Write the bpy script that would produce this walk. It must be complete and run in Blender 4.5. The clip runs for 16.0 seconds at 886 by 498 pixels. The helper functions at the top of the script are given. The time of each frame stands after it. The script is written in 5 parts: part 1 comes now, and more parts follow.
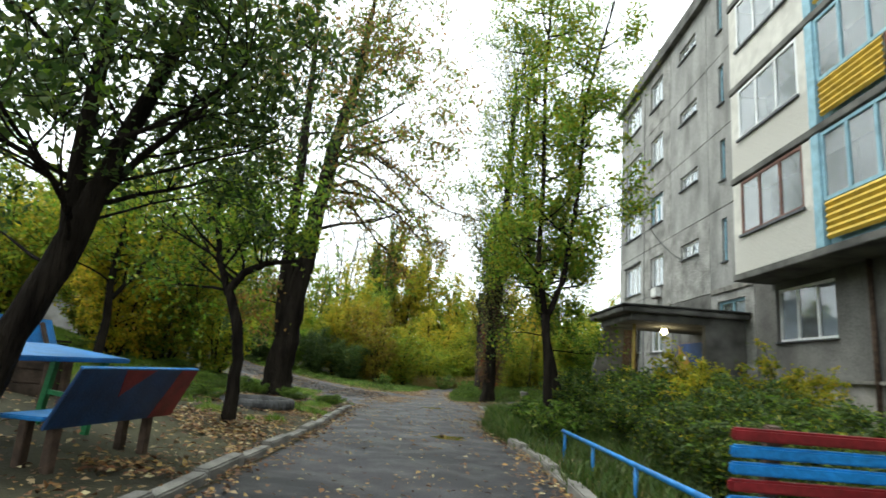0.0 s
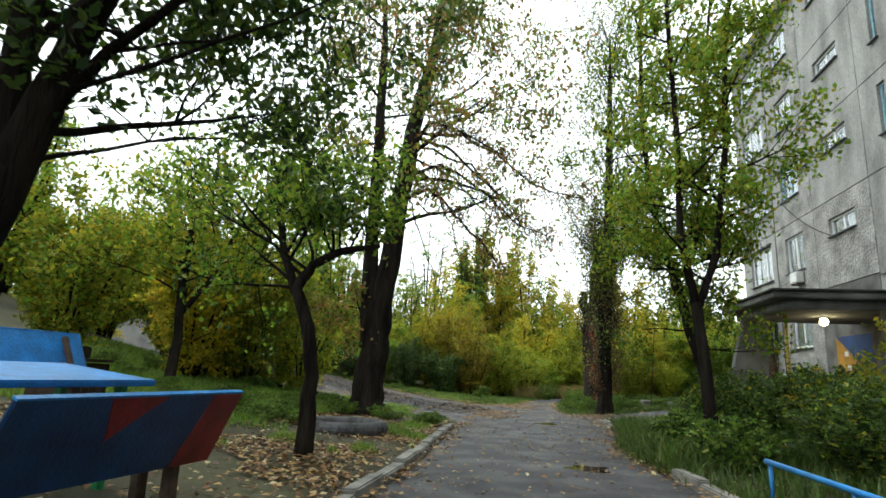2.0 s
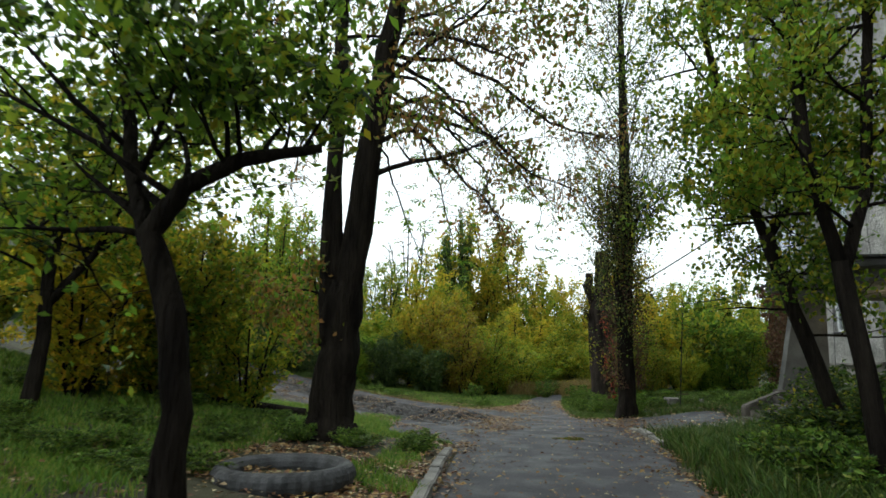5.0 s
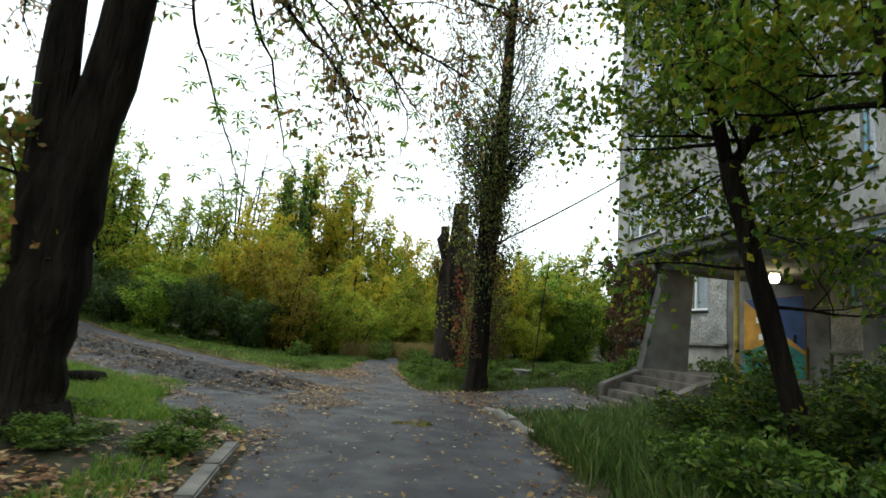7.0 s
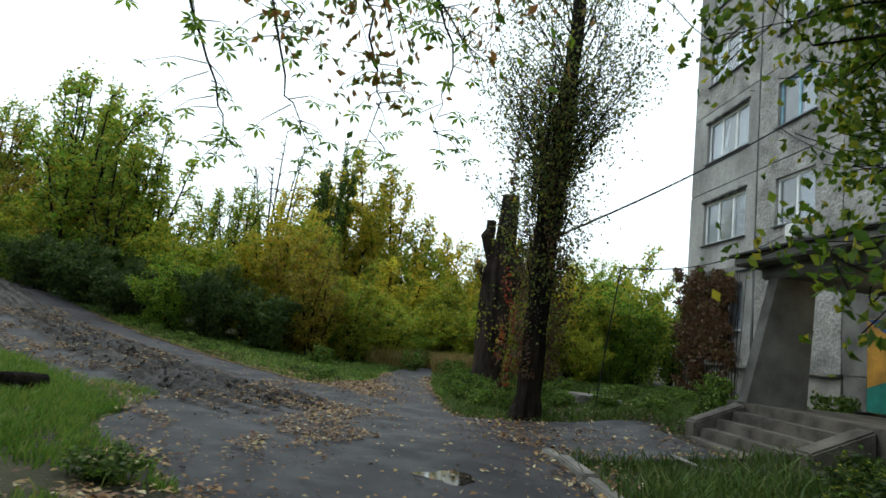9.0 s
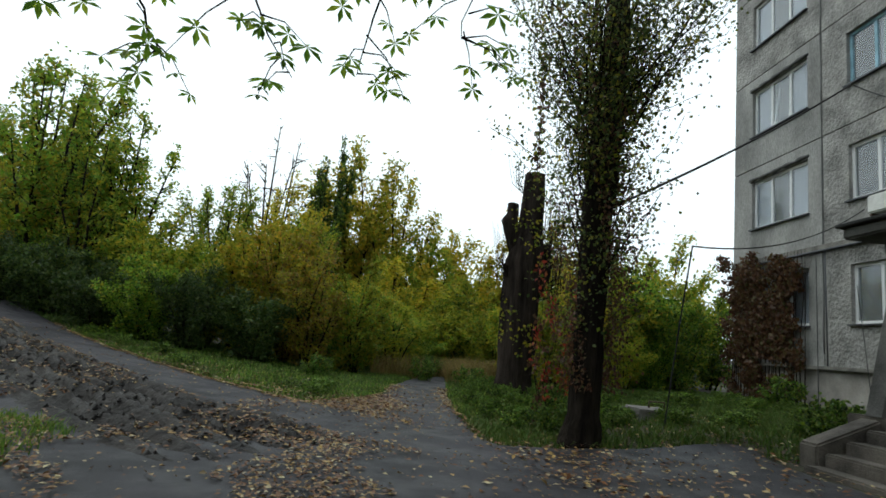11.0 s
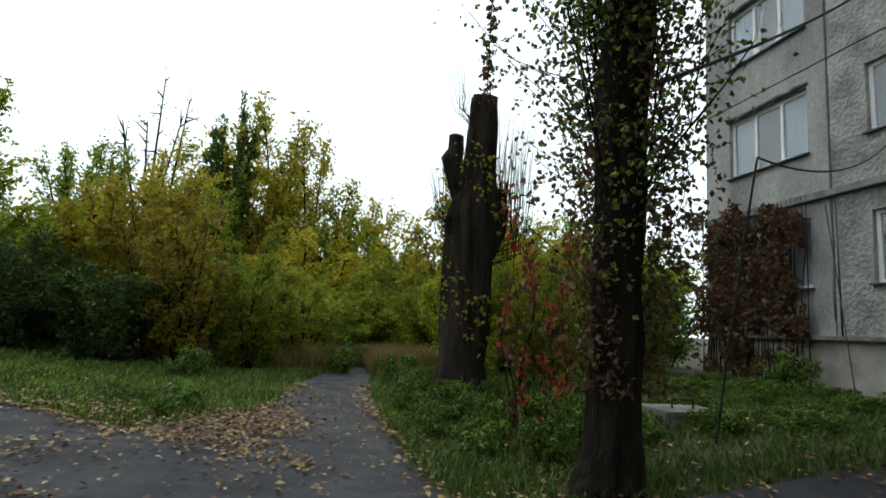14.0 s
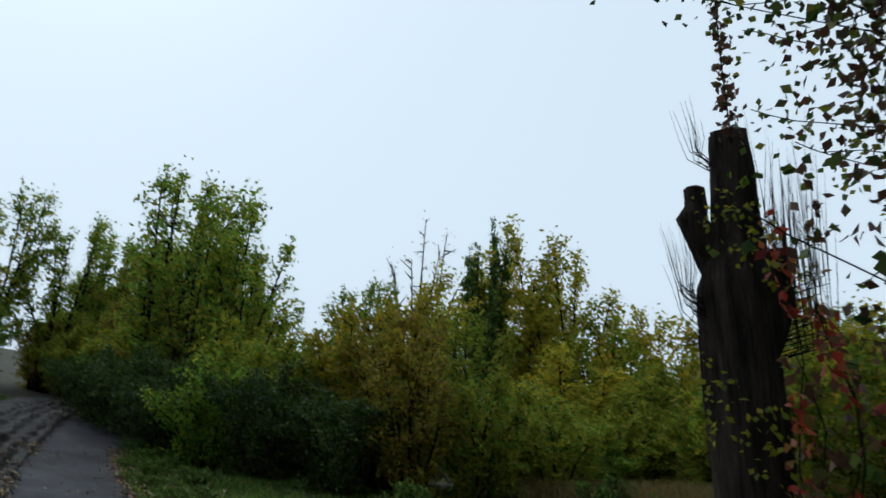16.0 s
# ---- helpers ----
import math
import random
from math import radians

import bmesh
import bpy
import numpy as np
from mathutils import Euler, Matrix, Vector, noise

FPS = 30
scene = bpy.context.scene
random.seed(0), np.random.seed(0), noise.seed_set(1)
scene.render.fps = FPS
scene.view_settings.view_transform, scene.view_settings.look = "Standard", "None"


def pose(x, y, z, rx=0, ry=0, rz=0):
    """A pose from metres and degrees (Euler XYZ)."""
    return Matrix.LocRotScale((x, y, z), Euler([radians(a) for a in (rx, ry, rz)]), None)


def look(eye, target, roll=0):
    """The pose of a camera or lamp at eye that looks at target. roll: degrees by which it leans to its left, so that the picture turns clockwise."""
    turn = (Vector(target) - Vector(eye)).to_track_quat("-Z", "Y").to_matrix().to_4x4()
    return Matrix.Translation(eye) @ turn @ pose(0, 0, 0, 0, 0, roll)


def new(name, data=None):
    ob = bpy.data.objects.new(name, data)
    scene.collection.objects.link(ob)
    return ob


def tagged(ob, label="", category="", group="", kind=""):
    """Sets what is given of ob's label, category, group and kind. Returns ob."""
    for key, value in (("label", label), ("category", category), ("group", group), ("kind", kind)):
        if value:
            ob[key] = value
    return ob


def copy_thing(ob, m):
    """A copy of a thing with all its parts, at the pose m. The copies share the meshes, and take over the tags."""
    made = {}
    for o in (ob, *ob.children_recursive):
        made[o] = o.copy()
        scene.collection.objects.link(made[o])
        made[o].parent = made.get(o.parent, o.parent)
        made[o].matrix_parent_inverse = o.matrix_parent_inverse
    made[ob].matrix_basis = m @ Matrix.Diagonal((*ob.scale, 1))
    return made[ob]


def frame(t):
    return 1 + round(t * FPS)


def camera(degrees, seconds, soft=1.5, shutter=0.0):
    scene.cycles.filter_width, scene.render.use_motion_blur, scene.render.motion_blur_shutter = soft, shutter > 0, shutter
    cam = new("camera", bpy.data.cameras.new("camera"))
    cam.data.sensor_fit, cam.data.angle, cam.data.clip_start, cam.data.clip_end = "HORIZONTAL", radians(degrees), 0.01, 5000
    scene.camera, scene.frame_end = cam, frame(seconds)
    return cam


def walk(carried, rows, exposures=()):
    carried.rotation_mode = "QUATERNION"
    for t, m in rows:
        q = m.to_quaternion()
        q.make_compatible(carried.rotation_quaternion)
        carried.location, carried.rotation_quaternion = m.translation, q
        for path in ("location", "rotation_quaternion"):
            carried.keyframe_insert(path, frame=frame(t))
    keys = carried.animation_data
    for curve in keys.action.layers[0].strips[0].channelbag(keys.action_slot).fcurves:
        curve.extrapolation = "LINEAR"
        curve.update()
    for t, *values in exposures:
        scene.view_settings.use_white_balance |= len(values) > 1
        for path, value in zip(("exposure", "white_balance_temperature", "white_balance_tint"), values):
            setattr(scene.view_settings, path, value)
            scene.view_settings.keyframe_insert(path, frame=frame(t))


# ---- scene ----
cam = camera(76.0, 16.0, 1.6, 0.3)
PATH = [
    (0, (2.499, -15.609, 1.202), (2.468, -13.652, 1.615), 4.6),
    (0.5, (2.454, -15.041, 1.193), (2.221, -13.103, 1.626), 4.2),
    (1, (2.331, -14.472, 1.162), (2.044, -12.543, 1.604), 4.0),
    (1.5, (2.182, -13.978, 1.166), (1.749, -12.074, 1.599), 3.4),
    (2, (1.991, -13.333, 1.184), (1.667, -11.407, 1.612), 2.5),
    (2.5, (1.845, -12.779, 1.216), (1.478, -10.851, 1.6), 2.0),
    (3, (1.716, -12.194, 1.207), (1.37, -10.264, 1.598), 2.0),
    (3.2, (1.697, -11.951, 1.172), (1.354, -10.024, 1.581), 1.3),
    (5.3, (1.219, -9.243, 1.397), (1.019, -7.295, 1.803), 0.6),
    (5.5, (1.228, -8.87, 1.405), (1.093, -6.915, 1.802), 0.2),
    (6, (1.205, -8.137, 1.386), (1.152, -6.182, 1.804), 1.7),
    (6.5, (1.136, -7.22, 1.418), (1.369, -5.255, 1.712), 3.4),
    (7, (1.223, -6.433, 1.374), (1.515, -4.476, 1.667), 4.4),
    (7.5, (1.293, -5.733, 1.423), (1.673, -3.78, 1.629), 6.6),
    (8, (1.388, -4.989, 1.388), (1.651, -3.023, 1.644), 7.0),
    (8.5, (1.484, -4.324, 1.383), (1.623, -2.351, 1.681), 8.4),
    (9, (1.507, -3.73, 1.381), (1.657, -1.76, 1.691), 7.1),
    (9.2, (1.517, -3.486, 1.421), (1.689, -1.514, 1.709), 6.7),
    (11.3, (1.404, -0.78, 1.299), (1.53, 1.185, 1.651), 5.1),
    (11.5, (1.417, -0.558, 1.29), (1.549, 1.404, 1.657), 3.8),
    (12, (1.331, 0.194, 1.308), (1.558, 2.147, 1.674), 4.7),
    (12.5, (1.323, 0.93, 1.275), (1.657, 2.873, 1.616), 4.4),
    (13, (1.34, 1.648, 1.329), (1.661, 3.6, 1.626), 5.2),
    (13.5, (1.481, 2.306, 1.361), (1.918, 4.248, 1.557), 3.9),
    (14, (1.761, 2.808, 1.288), (2.186, 4.741, 1.579), 3.5),
    (14.5, (1.958, 3.521, 1.245), (2.287, 5.46, 1.608), 3.7),
    (15, (2.18, 4.25, 1.22), (2.272, 6.197, 1.666), 4.8),
    (15.5, (2.56, 4.55, 1.28), (2.3, 6.46, 1.812), 5.0),
    (16, (2.82, 4.98, 1.32), (2.288, 6.793, 1.975), 3.7),
]
walk(cam, [(t, look(eye, target, roll)) for t, eye, target, roll in PATH],
     [(0, 1.02, 6700, 0), (3, 0.85, 6600, 0), (5.5, 0.45, 6500, 0), (8, 0.72, 6400, 0), (9, 0.35, 6250, 0), (11.5, -0.05, 6450, 1), (12.5, -0.1, 6500, 2), (14, 0.05, 6400, 1), (14.6, 0.05, 6400, 1), (15, -0.25, 6350, 1), (15.5, -0.52, 6250, 1), (16, -0.62, 5800, 2)])

# ---------------- world and light: a bright overcast autumn day ----------------
world = bpy.data.worlds.new("overcast_sky")
scene.world = world
world.use_nodes = True
_n, _l = world.node_tree.nodes, world.node_tree.links
sky = _n.new("ShaderNodeTexSky")
sky.sky_type, sky.sun_disc = "NISHITA", False
sky.sun_elevation, sky.sun_rotation = radians(58), radians(-70)
sky.air_density, sky.dust_density, sky.ozone_density = 1.6, 6.0, 1.0
grey = _n.new("ShaderNodeHueSaturation")
grey.inputs["Saturation"].default_value = 0.28
_l.new(sky.outputs["Color"], grey.inputs["Color"])
cloud = _n.new("ShaderNodeMix")
cloud.data_type = "RGBA"
cloud.inputs[0].default_value = 0.8
cloud.inputs[7].default_value = (11.0, 11.7, 12.6, 1)
_l.new(grey.outputs["Color"], cloud.inputs[6])
_l.new(cloud.outputs[2], _n["Background"].inputs["Color"])
_n["Background"].inputs["Strength"].default_value = 0.12

sun_data = bpy.data.lights.new("sun", "SUN")
sun_data.energy, sun_data.angle, sun_data.color = 0.6, radians(25), (1.0, 0.97, 0.92)
sun = new("sun", sun_data)
sun.matrix_world = look((0, 0, 40), (math.sin(radians(70)) * 30, -math.cos(radians(70)) * 30, 40 - 48))

# ---------------- materials ----------------
def material(name, base, rough=0.8, scale=8.0, spread=0.25, bump=0.3, detail=60.0, second=None, metal=0.0, spec=0.4, stretch=(1, 1, 1), deep=0.02, wet=False):
    """A surface with stains at one scale and grain at another."""
    m = bpy.data.materials.new(name)
    m.use_nodes = True
    n, l = m.node_tree.nodes, m.node_tree.links
    b = n["Principled BSDF"]
    b.inputs["Roughness"].default_value, b.inputs["Metallic"].default_value = rough, metal
    b.inputs["Specular IOR Level"].default_value = spec
    co, mp = n.new("ShaderNodeTexCoord"), n.new("ShaderNodeMapping")
    mp.inputs["Scale"].default_value = stretch
    l.new(co.outputs["Object"], mp.inputs["Vector"])
    big, small = n.new("ShaderNodeTexNoise"), n.new("ShaderNodeTexNoise")
    big.inputs["Scale"].default_value, big.inputs["Detail"].default_value = scale, 5
    small.inputs["Scale"].default_value, small.inputs["Detail"].default_value = detail, 3
    ramp = n.new("ShaderNodeValToRGB")
    dark = tuple(c * (1 - spread) for c in base)
    light = second if second else tuple(min(1, c * (1 + spread)) for c in base)
    ramp.color_ramp.elements[0].position, ramp.color_ramp.elements[1].position = 0.32, 0.68
    ramp.color_ramp.elements[0].color, ramp.color_ramp.elements[1].color = (*dark, 1), (*light, 1)
    mix = n.new("ShaderNodeMix")
    mix.data_type, mix.blend_type = "RGBA", "MULTIPLY"
    mix.inputs[0].default_value = 0.55
    g = n.new("ShaderNodeValToRGB")
    g.color_ramp.elements[0].position, g.color_ramp.elements[1].position = 0.25, 0.6
    g.color_ramp.elements[0].color = (0.45, 0.45, 0.45, 1)
    bmp = n.new("ShaderNodeBump")
    bmp.inputs["Strength"].default_value, bmp.inputs["Distance"].default_value = bump, deep
    for t in (big, small):
        l.new(mp.outputs["Vector"], t.inputs["Vector"])
    l.new(big.outputs["Fac"], ramp.inputs["Fac"])
    l.new(small.outputs["Fac"], g.inputs["Fac"])
    l.new(ramp.outputs["Color"], mix.inputs[6])
    l.new(g.outputs["Color"], mix.inputs[7])
    l.new(mix.outputs[2], b.inputs["Base Color"])
    l.new(small.outputs["Fac"], bmp.inputs["Height"])
    l.new(bmp.outputs["Normal"], b.inputs["Normal"])
    if wet:
        damp, span = n.new("ShaderNodeTexNoise"), n.new("ShaderNodeMapRange")
        damp.inputs["Scale"].default_value, damp.inputs["Detail"].default_value = 1.7, 6
        span.inputs[1].default_value, span.inputs[2].default_value, span.inputs[3].default_value, span.inputs[4].default_value = 0.42, 0.62, rough + 0.06, rough * 0.8
        l.new(mp.outputs["Vector"], damp.inputs["Vector"])
        l.new(damp.outputs["Fac"], span.inputs[0])
        l.new(span.outputs[0], b.inputs["Roughness"])
    return m


def leaf_material(name, colours, trans=0.45):
    """Leaves, each of its own tone out of the given ones."""
    m = bpy.data.materials.new(name)
    m.use_nodes = True
    n, l = m.node_tree.nodes, m.node_tree.links
    b, out = n["Principled BSDF"], n["Material Output"]
    geo, ramp = n.new("ShaderNodeNewGeometry"), n.new("ShaderNodeValToRGB")
    ramp.color_ramp.interpolation = "LINEAR"
    el = ramp.color_ramp.elements
    while len(el) < len(colours):
        el.new(0.5)
    for i, c in enumerate(colours):
        el[i].position, el[i].color = i / (len(colours) - 1), (*c, 1)
    l.new(geo.outputs["Random Per Island"], ramp.inputs["Fac"])
    info, span, tone = n.new("ShaderNodeObjectInfo"), n.new("ShaderNodeMapRange"), n.new("ShaderNodeHueSaturation")
    span.inputs[3].default_value, span.inputs[4].default_value = 0.72, 1.2
    l.new(info.outputs["Random"], span.inputs[0])
    l.new(span.outputs[0], tone.inputs["Value"])
    l.new(ramp.outputs["Color"], tone.inputs["Color"])
    l.new(tone.outputs["Color"], b.inputs["Base Color"])
    b.inputs["Roughness"].default_value, b.inputs["Specular IOR Level"].default_value = 0.5, 0.3
    tr, mx = n.new("ShaderNodeBsdfTranslucent"), n.new("ShaderNodeMixShader")
    mx.inputs[0].default_value = trans
    l.new(tone.outputs["Color"], tr.inputs["Color"])
    l.new(b.outputs["BSDF"], mx.inputs[1])
    l.new(tr.outputs["BSDF"], mx.inputs[2])
    l.new(mx.outputs["Shader"], out.inputs["Surface"])
    return m


def glass_material(name, tint, rough=0.03, clear=0.0):
    m = bpy.data.materials.new(name)
    m.use_nodes = True
    b = m.node_tree.nodes["Principled BSDF"]
    b.inputs["Base Color"].default_value, b.inputs["Roughness"].default_value = (*tint, 1), rough
    b.inputs["Specular IOR Level"].default_value = 0.8
    b.inputs["Transmission Weight"].default_value = clear
    return m


M = {
    "asphalt": material("wet_asphalt", (0.03, 0.03, 0.036), 0.6, 0.5, 0.35, 0.5, 70, second=(0.05, 0.047, 0.055), spec=0.2, deep=0.008, wet=True),
    "mud": material("wet_mud", (0.013, 0.011, 0.011), 0.55, 1.6, 0.5, 0.8, 16, second=(0.034, 0.029, 0.027), spec=0.14, deep=0.04, wet=True),
    "soil": material("soil_with_grass", (0.055, 0.05, 0.028), 0.95, 0.7, 0.5, 1.0, 30, second=(0.065, 0.062, 0.03)),
    "kerb": material("kerb_concrete", (0.19, 0.18, 0.165), 0.9, 3, 0.4, 0.5, 50),
    "panel": material("grey_panel_concrete", (0.29, 0.288, 0.28), 0.92, 0.9, 0.35, 0.8, 22, second=(0.4, 0.395, 0.385), stretch=(1, 1, 0.45), deep=0.03),
    "roughcast": material("grey_roughcast_panel", (0.3, 0.295, 0.285), 0.95, 1.4, 0.4, 1.0, 11, second=(0.4, 0.39, 0.375), deep=0.06),
    "groundwall": material("dark_mottled_ground_floor_render", (0.15, 0.145, 0.14), 0.93, 0.8, 0.35, 0.6, 18, second=(0.21, 0.205, 0.195), deep=0.03),
    "joint": material("dark_joint", (0.12, 0.12, 0.12), 0.95, 3, 0.3),
    "plinth": material("plinth_render", (0.3, 0.28, 0.26), 0.92, 1.6, 0.35, 0.4, 40),
    "whitebrick": material("white_brick", (0.62, 0.6, 0.56), 0.9, 2.5, 0.15, 0.4, 50),
    "upvc": material("white_window_frame", (0.78, 0.79, 0.8), 0.4, 5, 0.05, 0.02),
    "bluewood": material("light_blue_window_paint", (0.26, 0.45, 0.55), 0.6, 4, 0.2, 0.1),
    "tinsill": material("dark_tin_sill", (0.08, 0.085, 0.095), 0.5, 4, 0.3, 0.1, metal=0.4),
    "yellow": material("yellow_corrugated_sheet", (0.62, 0.42, 0.06), 0.6, 4, 0.2, 0.1),
    "rustybrown": material("brown_painted_panel", (0.16, 0.075, 0.06), 0.7, 4, 0.3, 0.1),
    "porchcon": material("porch_concrete", (0.1, 0.097, 0.092), 0.92, 1.3, 0.4, 0.5, 40, second=(0.19, 0.185, 0.175)),
    "step": material("worn_step_concrete", (0.075, 0.064, 0.055), 0.9, 2.5, 0.4, 0.5, 40, second=(0.16, 0.14, 0.12)),
    "roofing": material("bitumen_roofing", (0.05, 0.05, 0.05), 0.9, 3, 0.3, 0.3),
    "bluepaint": material("bright_blue_paint", (0.013, 0.17, 0.46), 0.4, 5, 0.3, 0.3, 40),
    # dark blue of the bench back, with the shade on it put into the colour
    "shadednavy": material("shaded_dark_blue_paint", (0.008, 0.04, 0.12), 0.45, 4, 0.4, 0.3, 40),
    "redpaint": material("red_paint", (0.17, 0.012, 0.016), 0.45, 5, 0.3, 0.2, 40),
    "greenpaint": material("green_paint", (0.02, 0.2, 0.07), 0.5, 5, 0.3, 0.2, 40),
    "doorblue": material("dark_blue_door_paint", (0.015, 0.05, 0.16), 0.6, 3, 0.3, 0.1),
    "dooryellow": material("ochre_door_paint", (0.4, 0.2, 0.02), 0.6, 3, 0.3, 0.1),
    "doorgreen": material("teal_door_paint", (0.01, 0.15, 0.12), 0.6, 3, 0.3, 0.1),
    "rubber": material("weathered_tyre_rubber", (0.035, 0.035, 0.038), 0.75, 5, 0.4, 0.5, 40, second=(0.08, 0.08, 0.085)),
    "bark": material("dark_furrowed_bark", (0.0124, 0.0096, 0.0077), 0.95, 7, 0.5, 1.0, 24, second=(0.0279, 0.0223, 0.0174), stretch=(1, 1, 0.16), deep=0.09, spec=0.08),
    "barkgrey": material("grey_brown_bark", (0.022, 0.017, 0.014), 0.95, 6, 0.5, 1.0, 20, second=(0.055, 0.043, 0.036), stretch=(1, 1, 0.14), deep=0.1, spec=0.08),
    "lime": material("limewash_on_bark", (0.3, 0.29, 0.27), 0.95, 6, 0.45, 0.8, 30),
    "cutwood": material("weathered_cut_wood", (0.17, 0.13, 0.1), 0.9, 6, 0.3, 0.4, 40),
    "crate": material("dark_weathered_board", (0.03, 0.022, 0.017), 0.9, 5, 0.4, 0.6, 30, second=(0.06, 0.043, 0.032), spec=0.1),
    "cable": material("black_cable", (0.012, 0.012, 0.014), 0.6, 8, 0.2, 0.05),
    "yellowpole": material("worn_yellow_pole_paint", (0.42, 0.3, 0.07), 0.6, 6, 0.4, 0.2),
    "metal": material("rusty_metal", (0.09, 0.06, 0.045), 0.7, 8, 0.4, 0.3, metal=0.5),
    "whiteplastic": material("white_plastic", (0.7, 0.7, 0.68), 0.5, 6, 0.1, 0.02),
    "stone": material("pale_slope_concrete", (0.3, 0.29, 0.28), 0.9, 2, 0.3, 0.4),
    "farwall": material("far_house_plaster", (0.5, 0.5, 0.5), 0.9, 0.5, 0.15, 0.1),
    "glass": glass_material("window_glass", (0.85, 0.9, 0.95), 0.02, 0.9),
    "curtain": material("pale_curtain", (0.5, 0.54, 0.6), 0.75, 3, 0.2, 0.1, stretch=(1, 6, 0.3)),
    "water": glass_material("puddle_water", (0.03, 0.027, 0.024), 0.06),
    "l_green": leaf_material("green_leaves", [(0.06, 0.125, 0.015), (0.13, 0.25, 0.025), (0.2, 0.33, 0.034), (0.33, 0.4, 0.04)], 0.6),
    "l_dark": leaf_material("dark_green_leaves", [(0.017, 0.038, 0.009), (0.040, 0.082, 0.016), (0.068, 0.113, 0.022), (0.108, 0.138, 0.027)]),
    "l_ash": leaf_material("dry_olive_brown_leaves", [(0.109, 0.121, 0.043), (0.195, 0.182, 0.050), (0.283, 0.151, 0.043), (0.347, 0.162, 0.043)]),
    "l_lime": leaf_material("yellow_green_leaves", [(0.11, 0.17, 0.02), (0.24, 0.29, 0.026), (0.38, 0.36, 0.03), (0.46, 0.36, 0.03)], 0.6),
    "l_yellow": leaf_material("yellow_leaves", [(0.24, 0.27, 0.03), (0.42, 0.4, 0.032), (0.58, 0.46, 0.034), (0.56, 0.33, 0.034)], 0.6),
    "l_orange": leaf_material("orange_brown_leaves", [(0.15, 0.12, 0.03), (0.28, 0.18, 0.034), (0.36, 0.22, 0.034), (0.24, 0.25, 0.034)]),
    "l_red": leaf_material("red_creeper_leaves", [(0.1, 0.02, 0.015), (0.3, 0.04, 0.025), (0.36, 0.08, 0.03), (0.14, 0.12, 0.03)]),
    "l_vine": leaf_material("brown_red_wall_creeper", [(0.045, 0.026, 0.016), (0.09, 0.042, 0.026), (0.13, 0.07, 0.035), (0.06, 0.065, 0.02)]),
    "l_poplar": leaf_material("poplar_leaves", [(0.03, 0.05, 0.015), (0.06, 0.085, 0.022), (0.1, 0.13, 0.026), (0.24, 0.22, 0.035)]),
    "l_grass": leaf_material("autumn_grass", [(0.03, 0.06, 0.01), (0.055, 0.11, 0.015), (0.085, 0.15, 0.022), (0.14, 0.14, 0.04)], 0.25),
    "l_lawn": leaf_material("fresh_green_grass", [(0.06, 0.13, 0.018), (0.11, 0.22, 0.026), (0.17, 0.27, 0.038), (0.26, 0.28, 0.06)], 0.4),
    "l_fall": leaf_material("fallen_leaves", [(0.06, 0.03, 0.018), (0.14, 0.06, 0.026), (0.22, 0.1, 0.036), (0.44, 0.3, 0.1), (0.16, 0.065, 0.03), (0.55, 0.48, 0.27)], 0.1),
    "l_dry": leaf_material("dry_reed_grass", [(0.155, 0.120, 0.042), (0.264, 0.180, 0.060), (0.341, 0.240, 0.084), (0.155, 0.180, 0.036)], 0.25),
}
lamp_mat = bpy.data.materials.new("lamp_glow")
lamp_mat.use_nodes = True
_b = lamp_mat.node_tree.nodes["Principled BSDF"]
_b.inputs["Emission Color"].default_value, _b.inputs["Emission Strength"].default_value = (1, 0.85, 0.5, 1), 14
M["lamp"] = lamp_mat


# ---------------- helpers of this scene ----------------
def part(name, bm, mat, parent=None, label="", smooth=False):
    me = bpy.data.meshes.new(name)
    bm.to_mesh(me)
    bm.free()
    me.materials.append(M[mat])
    if smooth:
        me.shade_smooth()
    ob = new(name, me)
    ob.parent = parent
    return tagged(ob, label)


def mesh_part(name, verts, faces, mat, parent=None, label="", smooth=False):
    me = bpy.data.meshes.new(name)
    me.from_pydata(verts, [], faces)
    me.materials.append(M[mat])
    if smooth:
        me.shade_smooth()
    ob = new(name, me)
    ob.parent = parent
    return tagged(ob, label)


def box(bm, x0, x1, y0, y1, z0, z1, bevel=0.0):
    r = bmesh.ops.create_cube(bm, size=1)
    vs = r["verts"]
    for v in vs:
        v.co = ((x0 + x1) / 2 + v.co.x * (x1 - x0), (y0 + y1) / 2 + v.co.y * (y1 - y0), (z0 + z1) / 2 + v.co.z * (z1 - z0))
    if bevel:
        es = {e for v in vs for e in v.link_edges}
        bmesh.ops.bevel(bm, geom=list(es), offset=bevel, segments=2, affect="EDGES")
    return bm


def boxes(*bs, bevel=0.0):
    bm = bmesh.new()
    for b in bs:
        box(bm, *b, bevel=bevel)
    return bm


